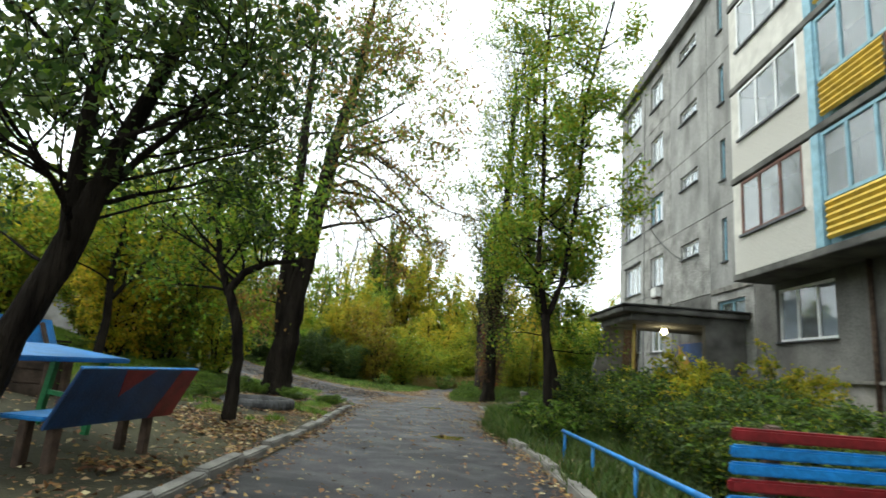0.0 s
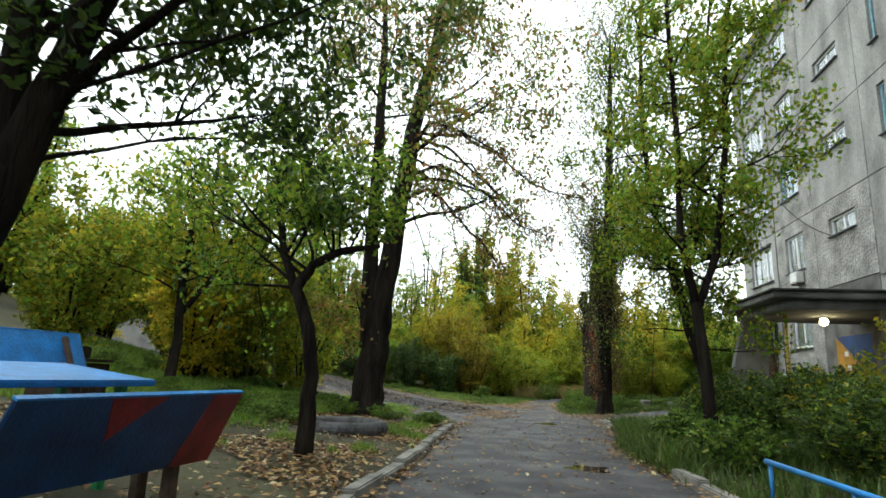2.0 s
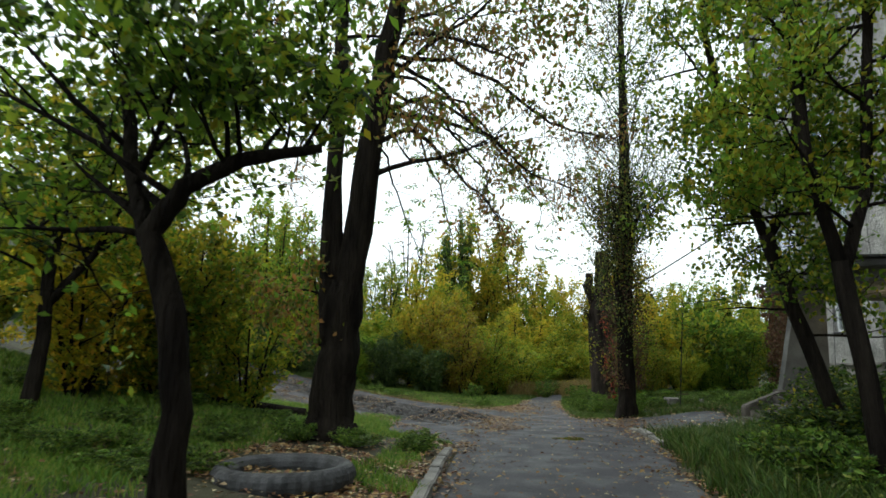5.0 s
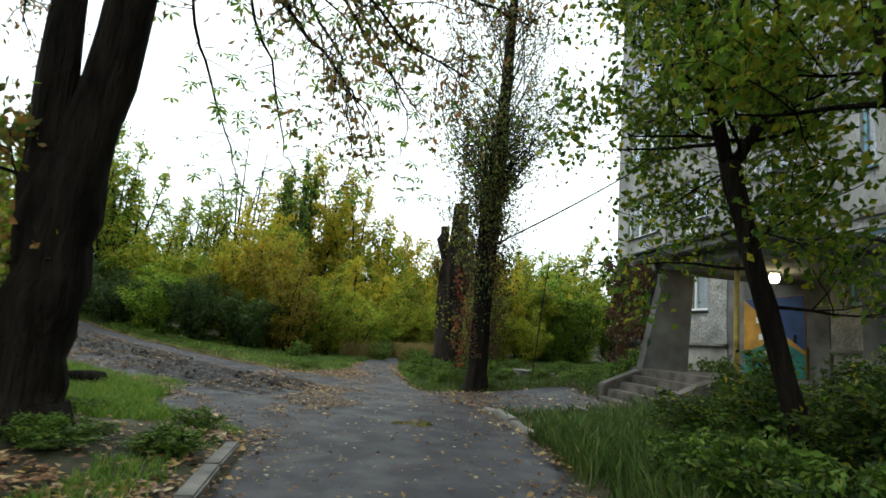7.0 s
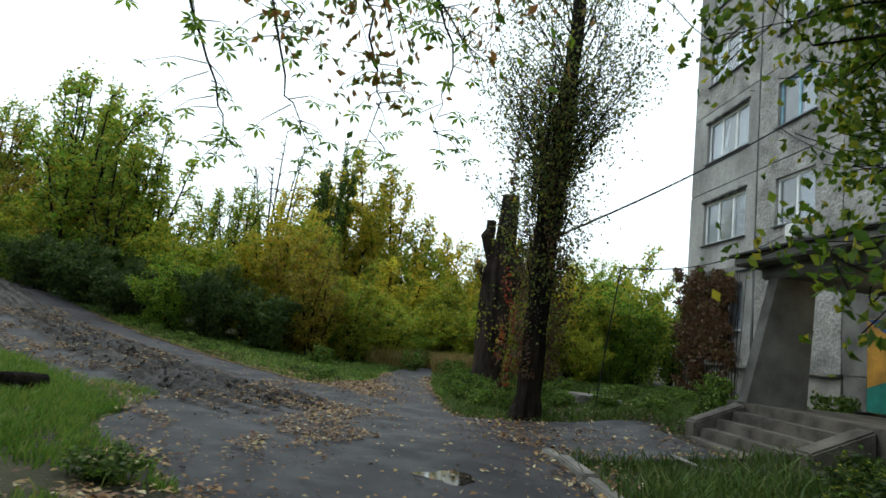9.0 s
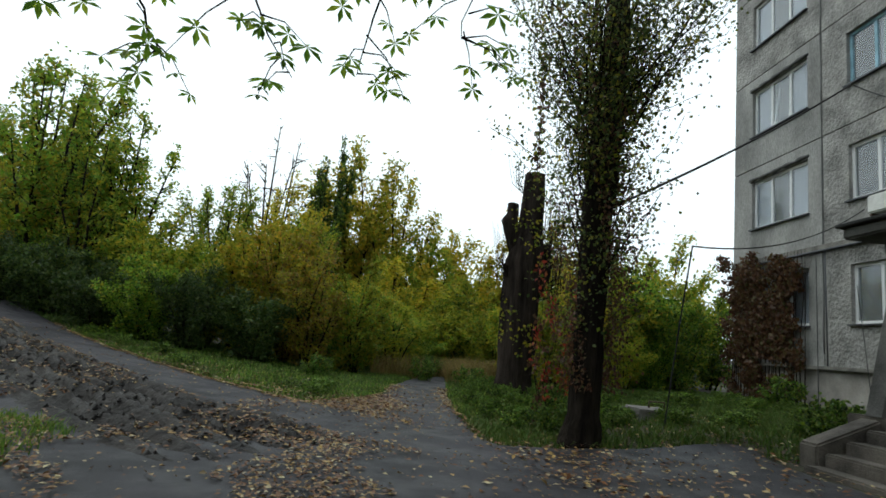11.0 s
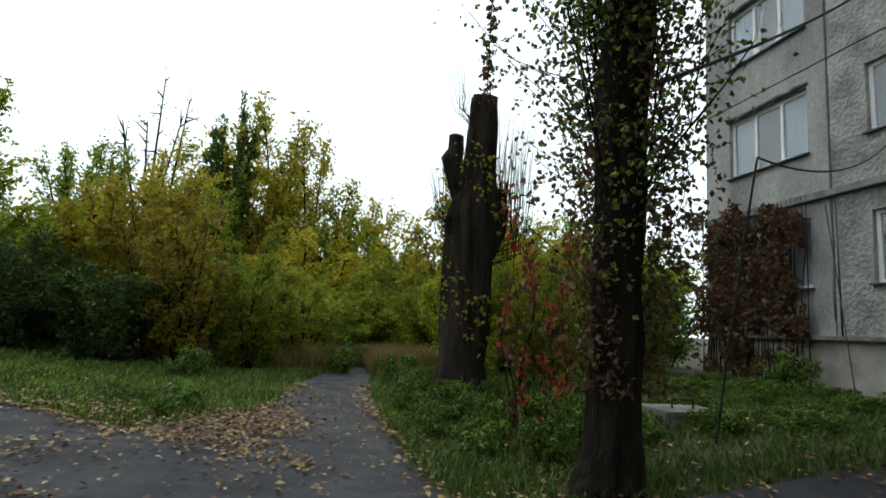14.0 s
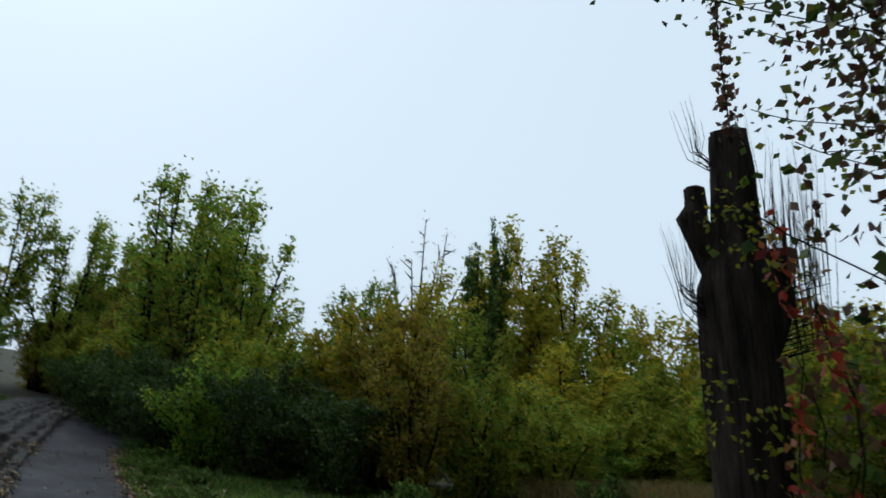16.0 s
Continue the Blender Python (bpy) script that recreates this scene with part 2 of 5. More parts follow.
def pierced(x0, x1, ys, zs, holes):
    """One plate between x0 and x1, cut along ys and zs, without the cells (i, j) in holes."""
    bm = bmesh.new()
    front = [[bm.verts.new((x0, y, z)) for z in zs] for y in ys]
    back = [[bm.verts.new((x1, y, z)) for z in zs] for y in ys]
    ny, nz = len(ys) - 1, len(zs) - 1
    solid = lambda i, j: 0 <= i < ny and 0 <= j < nz and (i, j) not in holes
    for i in range(ny):
        for j in range(nz):
            if not solid(i, j):
                continue
            bm.faces.new((front[i][j], front[i][j + 1], front[i + 1][j + 1], front[i + 1][j]))
            bm.faces.new((back[i][j], back[i + 1][j], back[i + 1][j + 1], back[i][j + 1]))
            for di, dj, a, b in ((-1, 0, (i, j), (i, j + 1)), (1, 0, (i + 1, j + 1), (i + 1, j)), (0, -1, (i + 1, j), (i, j)), (0, 1, (i, j + 1), (i + 1, j + 1))):
                if not solid(i + di, j + dj):
                    bm.faces.new((front[a[0]][a[1]], back[a[0]][a[1]], back[b[0]][b[1]], front[b[0]][b[1]]))
    bmesh.ops.recalc_face_normals(bm, faces=bm.faces)
    return bm


def frame_plate(x0, x1, y0, y1, z0, z1, lights, bar=0.085):
    """A window frame with upright bars between its lights."""
    step = (y1 - y0) / lights
    ys = [y0, y0 + bar]
    for i in range(1, lights):
        ys += [y0 + i * step - bar / 2, y0 + i * step + bar / 2]
    ys += [y1 - bar, y1]
    return pierced(x0, x1, ys, [z0, z0 + bar, z1 - bar, z1], {(2 * i + 1, 1) for i in range(lights)})


def tube(verts, faces, pts, radii, sides=8, rough=0.0, rng=None):
    """Adds a tapered round limb along pts."""
    pts = [Vector(p) for p in pts]
    base = len(verts)
    side = None
    for i, p in enumerate(pts):
        d = (pts[min(i + 1, len(pts) - 1)] - pts[max(i - 1, 0)]).normalized()
        if side is None:
            side = d.orthogonal().normalized()
        side = (side - d * side.dot(d)).normalized()
        up = d.cross(side)
        for k in range(sides):
            a = 2 * math.pi * k / sides
            r = radii[i] * (1 + (rng.uniform(-rough, rough) if rng else 0))
            verts.append(tuple(p + (side * math.cos(a) + up * math.sin(a)) * r))
    for i in range(len(pts) - 1):
        for k in range(sides):
            a, b = base + i * sides + k, base + i * sides + (k + 1) % sides
            faces.append((a, b, b + sides, a + sides))
    faces.append(tuple(base + k for k in reversed(range(sides))))
    faces.append(tuple(base + (len(pts) - 1) * sides + k for k in range(sides)))


def tube_part(name, pts, radii, mat, parent=None, label="", sides=8):
    v, f = [], []
    tube(v, f, pts, radii if isinstance(radii, (list, tuple)) else [radii] * len(pts), sides)
    return mesh_part(name, v, f, mat, parent, label, True)


def leaf_mesh(name, centres, sizes, mat, rng, parent=None, label="", droop=0.3, slim=0.5, flat=0.0):
    """Many single folded leaves in one mesh."""
    c = np.asarray(centres, float)
    n = len(c)
    s = np.asarray(sizes, float).reshape(-1, 1) * np.ones((n, 1))
    d = rng.normal(size=(n, 3))
    d[:, 2] = d[:, 2] * (1 - flat) - droop * (1 - flat)
    d /= np.linalg.norm(d, axis=1, keepdims=True)
    u = rng.normal(size=(n, 3)) * (1 - 0.8 * flat)
    u[:, 2] += 1.5 * flat
    w = np.cross(d, u)
    w /= np.linalg.norm(w, axis=1, keepdims=True) + 1e-9
    nn = np.cross(w, d)
    half = s * slim * 0.5
    base, tip = c - d * s * 0.5, c + d * s * 0.5
    left, right = c + w * half + nn * s * 0.12, c - w * half + nn * s * 0.12
    co = np.stack([base, left, tip, right], 1).reshape(-1, 3)
    me = bpy.data.meshes.new(name)
    me.vertices.add(4 * n)
    me.vertices.foreach_set("co", co.ravel())
    i = np.arange(n)[:, None] * 4
    tri = np.concatenate([i, i + 1, i + 2, i, i + 2, i + 3], 1).ravel()
    me.loops.add(6 * n)
    me.loops.foreach_set("vertex_index", tri.astype(np.int32))
    me.polygons.add(2 * n)
    me.polygons.foreach_set("loop_start", (np.arange(2 * n) * 3).astype(np.int32))
    me.update(calc_edges=True)
    me.materials.append(M[mat])
    ob = new(name, me)
    ob.parent = parent
    return tagged(ob, label)


def empty(name, x, y, z, label="", category="", group="", kind=""):
    ob = new(name)
    ob.location = (x, y, z)
    ob.empty_display_size = 0.2
    return tagged(ob, label, category, group, kind)


# ---------------- ground ----------------
def smooth(a, b, v):
    t = min(1.0, max(0.0, (v - a) / (b - a)))
    return t * t * (3 - 2 * t)


def road_left(y):
    if y < 0.6:
        return 0.42 - 0.2 * smooth(-6, 0, y)
    return 0.22 - 1.9 * smooth(0.6, 3.5, y) if y < 6 else -1.68 + 3.1 * smooth(6, 13.5, y) + 1.2 * smooth(14, 22, y)


def road_right(y):
    return 3.95 - 0.5 * smooth(-7, -3, y) + 0.45 * smooth(-2, 1.5, y) - 1.05 * smooth(3.5, 8.5, y) + 0.75 * smooth(11, 22, y)


def mud_line(s):
    """Centre of the side track that climbs away, s from 0 to 1."""
    return 0.9 - 24.0 * s, 5.6 + 19.0 * s + 6.0 * s * s


def gz(x, y):
    """Height of the ground."""
    z = 0.0
    l, r = road_left(y), road_right(y)
    if x < l:
        d = l - x
        k = 1 - 0.62 * smooth(1, 13, y)
        z = (0.09 * smooth(0, 0.25, d) if y < 0.4 else 0.0) + k * (0.055 * d + 0.0125 * min(d, 14) ** 2 + 0.35 * max(0, d - 14) * 0.6)
    elif x > r:
        d = x - r
        z = 0.3 * smooth(0.3, 4.0, d) * (1 - 0.6 * smooth(3.5, 4.6, y) * smooth(7.6, 6.6, y)) + 0.03 * min(d, 9)
    if x < l or x > r:
        e = min(abs(x - l), abs(x - r), 1.0)
        z += e * 0.05 * noise.noise((x * 0.9, y * 0.9, 0.3)) + e * 0.02 * noise.noise((x * 4, y * 4, 2))
    if y > 24:
        z += 0.02 * (y - 24)
    return z


def grid_sheet(name, xs, ys, mat, drop=0.0, **tags):
    v = [(x, y, gz(x, y) - drop) for y in ys for x in xs]
    n = len(xs)
    f = [(j * n + i, j * n + i + 1, (j + 1) * n + i + 1, (j + 1) * n + i) for j in range(len(ys) - 1) for i in range(n - 1)]
    return tagged(mesh_part(name, v, f, mat, None, "", True), **tags)


def spaced(a, b, step):
    return list(np.linspace(a, b, max(2, int(round((b - a) / step)) + 1)))


gx = [-900, -300, -120, -60] + spaced(-36, -12, 1.0) + spaced(-11.7, 12.3, 0.2) + spaced(13, 30, 1.5) + [60, 120, 300, 900]
gy = [-900, -300, -120, -60] + spaced(-36, -17, 1.0) + spaced(-16.7, 24, 0.2) + spaced(25, 60, 1.5) + [90, 150, 300, 900]
grid_sheet("ground", gx, gy, "soil", 0.035, label="damp soil with sparse grass and fallen leaves", category="ground", kind="structure")


def strip(name, ys, left, right, cols, mat, lift, bumps, **tags):
    v, f = [], []
    for y in ys:
        for i in range(cols + 1):
            x = left(y) + (right(y) - left(y)) * i / cols
            edge = 0.04 if i in (0, cols) else 0.0
            v.append((x, y, gz(x, y) + lift + bumps(x, y) - edge))
    for j in range(len(ys) - 1):
        for i in range(cols):
            a = j * (cols + 1) + i
            f.append((a, a + 1, a + cols + 2, a + cols + 1))
    return tagged(mesh_part(name, v, f, mat, None, "", True), **tags)


def ragged(y, seed, amp=0.12):
    return amp * noise.noise((y * 0.8, seed, 0)) + amp * 0.5 * noise.noise((y * 3.1, seed, 5))


strip("road", spaced(-34, 23, 0.25), lambda y: road_left(y) + (ragged(y, 3) if y > 0.8 else 0), lambda y: road_right(y) + ragged(y, 9), 30, "asphalt", 0.012,
      lambda x, y: 0.02 * noise.noise((x * 0.6, y * 0.6, 7)),
      label="wet worn dark asphalt path with fallen leaves", category="road", kind="structure")
strip("road_apron", spaced(4.0, 7.0, 0.25), lambda y: road_right(y) - 0.3, lambda y: 6.75 + ragged(y, 1), 14, "asphalt", 0.015,
      lambda x, y: 0.008 * noise.noise((x * 0.8, y * 0.8, 3)), label="cracked asphalt apron leading to the porch steps", category="pavement", kind="structure")
# side track of rutted mud
def track_frame(s):
    cx, cy = mud_line(s)
    qx, qy = mud_line(s + 0.01)
    d = Vector((qx - cx, qy - cy, 0)).normalized()
    return Vector((cx, cy, 0)), d, Vector((-d.y, d.x, 0)), 2.9 - 0.7 * smooth(0, 0.4, s)


def muddy(u):
    """How far the surface at u across the side track is churned up."""
    return smooth(-0.72, -0.5, u) * smooth(0.34, 0.14, u)


def mud_top(x, y, s, u):
    """Height of the side track: churned ruts in one band, worn asphalt beside them."""
    ruts = sum(-k * math.exp(-((u - c - 0.02 * noise.noise((s * 25, c * 9, 2))) / w) ** 2) for c, w, k in ((-0.52, 0.05, 0.15), (-0.36, 0.05, 0.21), (-0.19, 0.045, 0.17), (-0.02, 0.055, 0.22), (0.15, 0.045, 0.15)))
    lumps = 0.05 * noise.noise((x * 2.2, y * 2.2, 1)) + 0.1 * abs(noise.noise((x * 4.5, y * 4.5, 4))) + 0.035 * noise.noise((x * 11, y * 11, 6))
    fade = smooth(0, 0.08, 1 - abs(u)) * smooth(-0.01, 0.06, s)
    return gz(x, y) - 0.03 + fade * (0.06 + muddy(u) * (0.085 + ruts * (1 - 0.75 * smooth(0.3, 0.55, s)) + lumps) + 0.015 * noise.noise((x * 0.7, y * 0.7, 7)))


def track_place(x, y):
    """Where (x, y) lies on the side track: along it and across it."""
    s = (0.9 - x) / 24.0
    for _ in range(3):
        c, d, nrm, half = track_frame(s)
        s += (Vector((x, y, 0)) - c).dot(d) / 32.0
    c, d, nrm, half = track_frame(s)
    return s, -(Vector((x, y, 0)) - c).dot(nrm) / half


def track_sheet(name, u0, u1, cols, rows, mat, lift, **tags):
    v, f = [], []
    for j in range(rows + 1):
        s = (j / rows) ** 1.7
        c, d, nrm, half = track_frame(s)
        for i in range(cols + 1):
            u = u0 + (u1 - u0) * i / cols
            p = c - nrm * u * half
            v.append((p.x, p.y, mud_top(p.x, p.y, s, u) + lift(u)))
    for j in range(rows):
        for i in range(cols):
            a = j * (cols + 1) + i
            f.append((a, a + 1, a + cols + 2, a + cols + 1))
    return tagged(mesh_part(name, v, f, mat, None, "", True), **tags)


track_sheet("side_road", -1, 1, 60, 160, "asphalt", lambda u: -0.05 * muddy(u), label="wet worn asphalt side road climbing away", category="road", kind="structure")
track_sheet("mud_track", -0.7, 0.32, 84, 300, "mud", lambda u: 0.016 if -0.62 < u < 0.24 else -0.012, label="churned wet ruts of mud along the side road", category="road", kind="structure")

# ---------------- apartment building ----------------
FX, CORNER, STOREY, BASE = 12.2, 16.35, 3.03, 1.68
building = empty("apartment_building", 0, 0, 0, "five-storey grey concrete panel apartment building with stained joints", "building")


def pane_window(y0, y1, z0, z1, x, kinds, frame_mat, parent, open_sash=False):
    """A window in a wall that faces -x: frame with mullions, a pane for each light, sill."""
    n = kinds
    step = (y1 - y0) / n
    w = frame_plate(x + 0.1, x + 0.17, y0, y1, z0, z1, n)
    win = part("window", w, frame_mat, parent, "white plastic window frame" if frame_mat == "upvc" else "old light blue wooden window frame")
    for i in range(n):
        bm = boxes((x + 0.128, x + 0.138, y0 + i * step + 0.05, y0 + (i + 1) * step - 0.05, z0 + 0.06, z1 - 0.06))
        pane = part("pane", bm, "glass", win)
        if i % 2 == 0:
            part("curtain", boxes((x + 0.2, x + 0.22, y0 + i * step + 0.04, y0 + (i + 1) * step - 0.04, z0 + 0.05, z1 - 0.05)), "curtain", win)
    if open_sash:
        bm = boxes((-0.03, 0.03, 0, step - 0.1, 0, 0.07), (-0.03, 0.03, 0, step - 0.1, z1 - z0 - 0.19, z1 - z0 - 0.12),
                   (-0.03, 0.03, 0, 0.07, 0.07, z1 - z0 - 0.19), (-0.03, 0.03, step - 0.17, step - 0.1, 0.07, z1 - z0 - 0.19))
        s = part("sash", bm, frame_mat, win, "tilted open sash")
        s.matrix_basis = pose(x + 0.13, y0 + step + 0.05, z0 + 0.07, 0, 9, 0)
    part("sill", boxes((x - 0.09, x + 0.1, y0 - 0.05, y1 + 0.05, z0 - 0.04, z0 - 0.005)), "tinsill", win, "dark tin sill")
    return win


def wall_panel(y0, y1, z0, z1, opening, mat="panel"):
    """One facade panel with a hole, and open joints round it."""
    g = 0.018
    y0, y1, z0, z1 = y0 + g, y1 - g, z0 + g, z1 - g
    x0, x1 = FX, FX + 0.28
    if not opening:
        return part("panel", boxes((x0, x1, y0, y1, z0, z1)), mat, building)
    a, b, c, d = opening
    bm = pierced(x0, x1, [y0, a, b, y1], [z0, c, d, z1], {(1, 1)})
    return part("panel", bm, mat, building)


BAYS = [(12.42, 16.35), (9.0, 12.42), (5.3, 9.0), (2.3, 5.3), (-2.6, 2.3), (-7.4, -2.6), (-11.0, -7.4), (-15.0, -11.0), (-19.0, -15.0), (-23.0, -19.0), (-27.0, -23.0), (-31.0, -27.0)]
rng = random.Random(4)
for bi, (y0, y1) in enumerate(BAYS):
    for s in range(5):
        z0 = BASE + STOREY * s
        z1 = z0 + STOREY
        sill = z0 + 1.04
        op, lights, fm, tilt = None, 3, "upvc", False
        if bi == 0:
            op, tilt = (12.95, 15.4, sill, sill + 1.55), s == 2
        elif bi == 1:
            op, lights, fm = (9.95, 11.55, sill, sill + 1.45), 2, ("bluewood" if s in (2,) else "upvc")
        elif bi == 2:
            op, lights = ((6.25, 7.95, z0 + 0.72 + STOREY / 3, z0 + 1.35 + STOREY / 3), 2) if s else (None, 0)
        elif bi == 3:
            op, lights, fm = (2.9, 4.8, sill - 0.05, sill + 1.6), 2, "bluewood"
            if s:
                op, lights = (3.95, 4.35, z0 + 1.0, z0 + 2.6), 1
        elif s == 0 or bi > 5:
            c = (y0 + y1) / 2
            op, lights, fm = (c - 1.3, c + 1.3, sill, sill + 1.55), 3, rng.choice(["upvc", "bluewood", "upvc"])
        # porch bay: darker concrete puts the shade under the canopy into the wall
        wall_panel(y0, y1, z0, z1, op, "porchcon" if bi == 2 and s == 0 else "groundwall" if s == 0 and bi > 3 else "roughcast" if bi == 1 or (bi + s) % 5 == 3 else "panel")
        if op:
            pane_window(*op, FX, lights, fm, building, tilt)
part("backing_wall", boxes((FX + 0.3, FX + 0.42, -31, CORNER - 0.3, 0, 17.2)), "joint", building, "dark recess behind the panel joints")
for s in range(5):
    for k in range(3):
        a = FX + 0.02 + k * 4.0
        part("panel", boxes((a + (0.28 if k == 0 else 0), a + 3.96, CORNER - 0.28, CORNER, BASE + STOREY * s + 0.015, BASE + STOREY * (s + 1) - 0.015)), "panel", building)
part("plinth", boxes((FX + 0.03, FX + 0.4, -31, 5.25, -0.4, BASE - 0.08), (FX + 0.03, FX + 0.4, 9.05, CORNER, -0.4, BASE - 0.08), (FX + 0.4, FX + 12, CORNER - 0.4, CORNER, -0.4, BASE - 0.08)), "plinth", building, "stained rendered plinth")
part("ledge", boxes((FX - 0.1, FX + 0.3, -31, 5.25, BASE - 0.08, BASE + 0.014), (FX - 0.1, FX + 0.3, 9.05, CORNER + 0.04, BASE - 0.08, BASE + 0.014), bevel=0.02), "kerb", building, "pale plinth ledge")
part("roof", boxes((FX - 0.25, FX + 12.2, -31.2, CORNER + 0.2, BASE + 5 * STOREY, BASE + 5 * STOREY + 0.35), (FX - 0.05, FX + 12, -31, CORNER, BASE + 5 * STOREY + 0.35, BASE + 5 * STOREY + 0.9)), "porchcon", building, "flat roof with a dark parapet")
part("wall", boxes((FX + 0.45, FX + 12, -31.2, -31, 0, 17), (FX + 11.8, FX + 12, -31, CORNER - 0.3, 0, 17)), "panel", building)
for y0, y1 in ((9.1, CORNER), (2.35, 5.2)):
    part("belt_course", boxes((FX - 0.07, FX, y0, y1, BASE + STOREY - 0.1, BASE + STOREY + 0.08), bevel=0.015), "kerb", building, "stained concrete belt course")
# heads of dark mastic over two windows, and a vertical crack filled with tar
for y0, y1, z in ((12.9, 15.45, BASE + STOREY + 2.6), (12.9, 15.45, BASE + 2 * STOREY + 2.6)):
    v, f = [], []
    tube(v, f, [(FX - 0.01, y0 + (y1 - y0) * i / 14, z + 0.05 + 0.04 * noise.noise((i * 0.7, z, 0))) for i in range(15)], [0.04 + 0.02 * (i % 3) for i in range(15)], 6)
    mesh_part("mastic_bead", v, f, "joint", building, "black mastic smeared over the window head", True)
v, f = [], []
tube(v, f, [(FX - 0.004, 12.42 + 0.03 * noise.noise((i * 0.5, 1, 0)), 2 + i * 0.5) for i in range(30)], [0.022 + 0.018 * ((i * 7) % 4) / 4 for i in range(30)], 5)
mesh_part("mastic_bead", v, f, "joint", building, "black mastic in the upright joint", True)
# balconies
_bm = boxes((0, 0.02, 0, 0.246, 0, 0.068))
brick_mesh = bpy.data.meshes.new("brick")
_bm.to_mesh(brick_mesh)
_bm.free()
brick_mesh.materials.append(M["whitebrick"])
for s in range(1, 5):
    zb = BASE + STOREY * s - 0.12
    bal = part("balcony", boxes((11.05, FX, -7.3, 1.35, zb - 0.14, zb + 0.06), bevel=0.02), "porchcon", building, "glazed balcony on a dark concrete slab")
    x = 11.1
    par = part("parapet", pierced(x, x + 0.12, [-2.55, -2.15, 0.85, 1.3], [zb + 0.06, zb + 1.2, zb + 2.85], {(1, 1)}), "whitebrick", bal, "white brick parapet")
    part("end_wall", boxes((x + 0.12, FX, 1.18, 1.3, zb + 0.06, zb + 2.85)), "whitebrick", bal, "white brick end wall")
    if s < 3:
        for r in range(14):
            for k in range(15):
                yb = -2.54 + k * 0.256 + (0.128 if r % 2 else 0)
                if yb + 0.246 < 1.3:
                    bk = new("brick", brick_mesh)
                    bk.parent = bal
                    bk.location = (x - 0.006, yb, zb + 0.08 + r * 0.08)
    w = frame_plate(x, x + 0.06, -2.15, 0.85, zb + 1.2, zb + 2.85, 3)
    part("glazing_bar", w, "upvc" if s != 1 else "rustybrown", bal)
    for i in range(3):
        part("pane", boxes((x + 0.03, x + 0.04, -2.09 + i * 0.98, -1.17 + i * 0.98, zb + 1.27, zb + 2.75)), "glass", bal)
    part("sill", boxes((x - 0.08, x + 0.1, -2.2, 0.9, zb + 1.13, zb + 1.197)), "tinsill", bal)
    part("corner_post", boxes((x - 0.05, x + 0.12, -2.85, -2.56, zb + 0.06, zb + 2.85)), "bluewood", bal, "light blue corner post")
    # corrugated front
    v, f = [], []
    for k in range(25):
        zz = zb + 0.2 + k * 0.038
        xx = x - 0.03 + 0.028 * math.cos(k * math.pi / 2)
        v += [(xx, -2.95, zz), (xx, -5.0 if s > 1 else -7.2, zz)]
    f = [(2 * k, 2 * k + 1, 2 * k + 3, 2 * k + 2) for k in range(24)]
    sheet = mesh_part("corrugated_sheet", v, f, "yellow", bal, "yellow corrugated sheet")
    if s > 1:
        part("front_panel", boxes((x - 0.02, x + 0.02, -7.2, -5.05, zb + 0.2, zb + 1.12)), "rustybrown", bal, "brown front panel")
    w = frame_plate(x, x + 0.07, -7.25, -2.86, zb + 1.14, zb + 2.85, 5)
    part("glazing_bar", w, "bluewood", bal)
    for i in range(5):
        part("pane", boxes((x + 0.03, x + 0.04, -7.18 + i * 0.86, -6.4 + i * 0.86, zb + 1.24, zb + 2.72)), "glass", bal)
    part("side_wall", boxes((x + 0.1, FX, -7.3, -7.2, zb + 0.06, zb + 2.85), (x + 0.12, x + 0.2, -7.2, -2.86, zb + 0.06, zb + 1.12)), "bluewood", bal)
# drain pipe and cooler box
tube_part("drain_pipe", [(FX - 0.08, -2.75, 0.5), (FX - 0.08, -2.75, 4.5)], 0.06, "metal", building, "rusty drain pipe")
cooler = part("air_conditioner", boxes((FX - 0.3, FX - 0.02, 10.1, 10.7, 5.2, 5.62), bevel=0.03), "whiteplastic", building, "small white outdoor air conditioner")
part("bracket", boxes((FX - 0.28, FX, 10.15, 10.2, 5.14, 5.19), (FX - 0.28, FX, 10.6, 10.65, 5.14, 5.19)), "metal", cooler)

# ---------------- porch ----------------
PZ = 0.92
porch = empty("porch", 0, 0, 0, "raised concrete entrance porch with a heavy flat canopy", "porch")
part("platform", boxes((8.0, FX, 3.2, 6.75, -0.2, PZ), bevel=0.02), "step", porch, "worn concrete platform")
for i in range(4):
    z = PZ - 0.17 * (i + 1)
    part("step", boxes((8.0 - 0.29 * (i + 1), 8.0 - 0.29 * i + 0.02, 3.75 + 0.05 * (i % 2), 6.1, z - 0.19, z + 0.004), bevel=0.025), "step", porch)
for y in (6.12, 3.35):
    bm = boxes((7.05, 7.98, y, y + 0.34, -0.3, 0.5), bevel=0.03)
    for v_ in bm.verts:
        if v_.co.z > 0.3:
            v_.co.z += 0.42 * (v_.co.x - 7.05)
    part("cheek_wall", bm, "step", porch, "sloping broken cheek wall")
bm = boxes((8.0, 9.15, 6.15, 6.42, PZ, 3.3))
for v_ in bm.verts:
    if v_.co.z > 2:
        v_.co.x = 8.55 if v_.co.x < 8.5 else 9.3
part("side_slab", bm, "porchcon", porch, "slanted concrete slab that carries the canopy")
part("side_wall", boxes((10.9, FX, 2.9, 3.15, 0.2, 3.26)), "porchcon", porch, "rendered side wall of the porch")
part("canopy", boxes((8.15, FX, 2.6, 6.95, 3.5, 3.68), (8.5, FX, 2.9, 6.6, 3.25, 3.5), bevel=0.03), "porchcon", porch, "heavy dark concrete canopy")
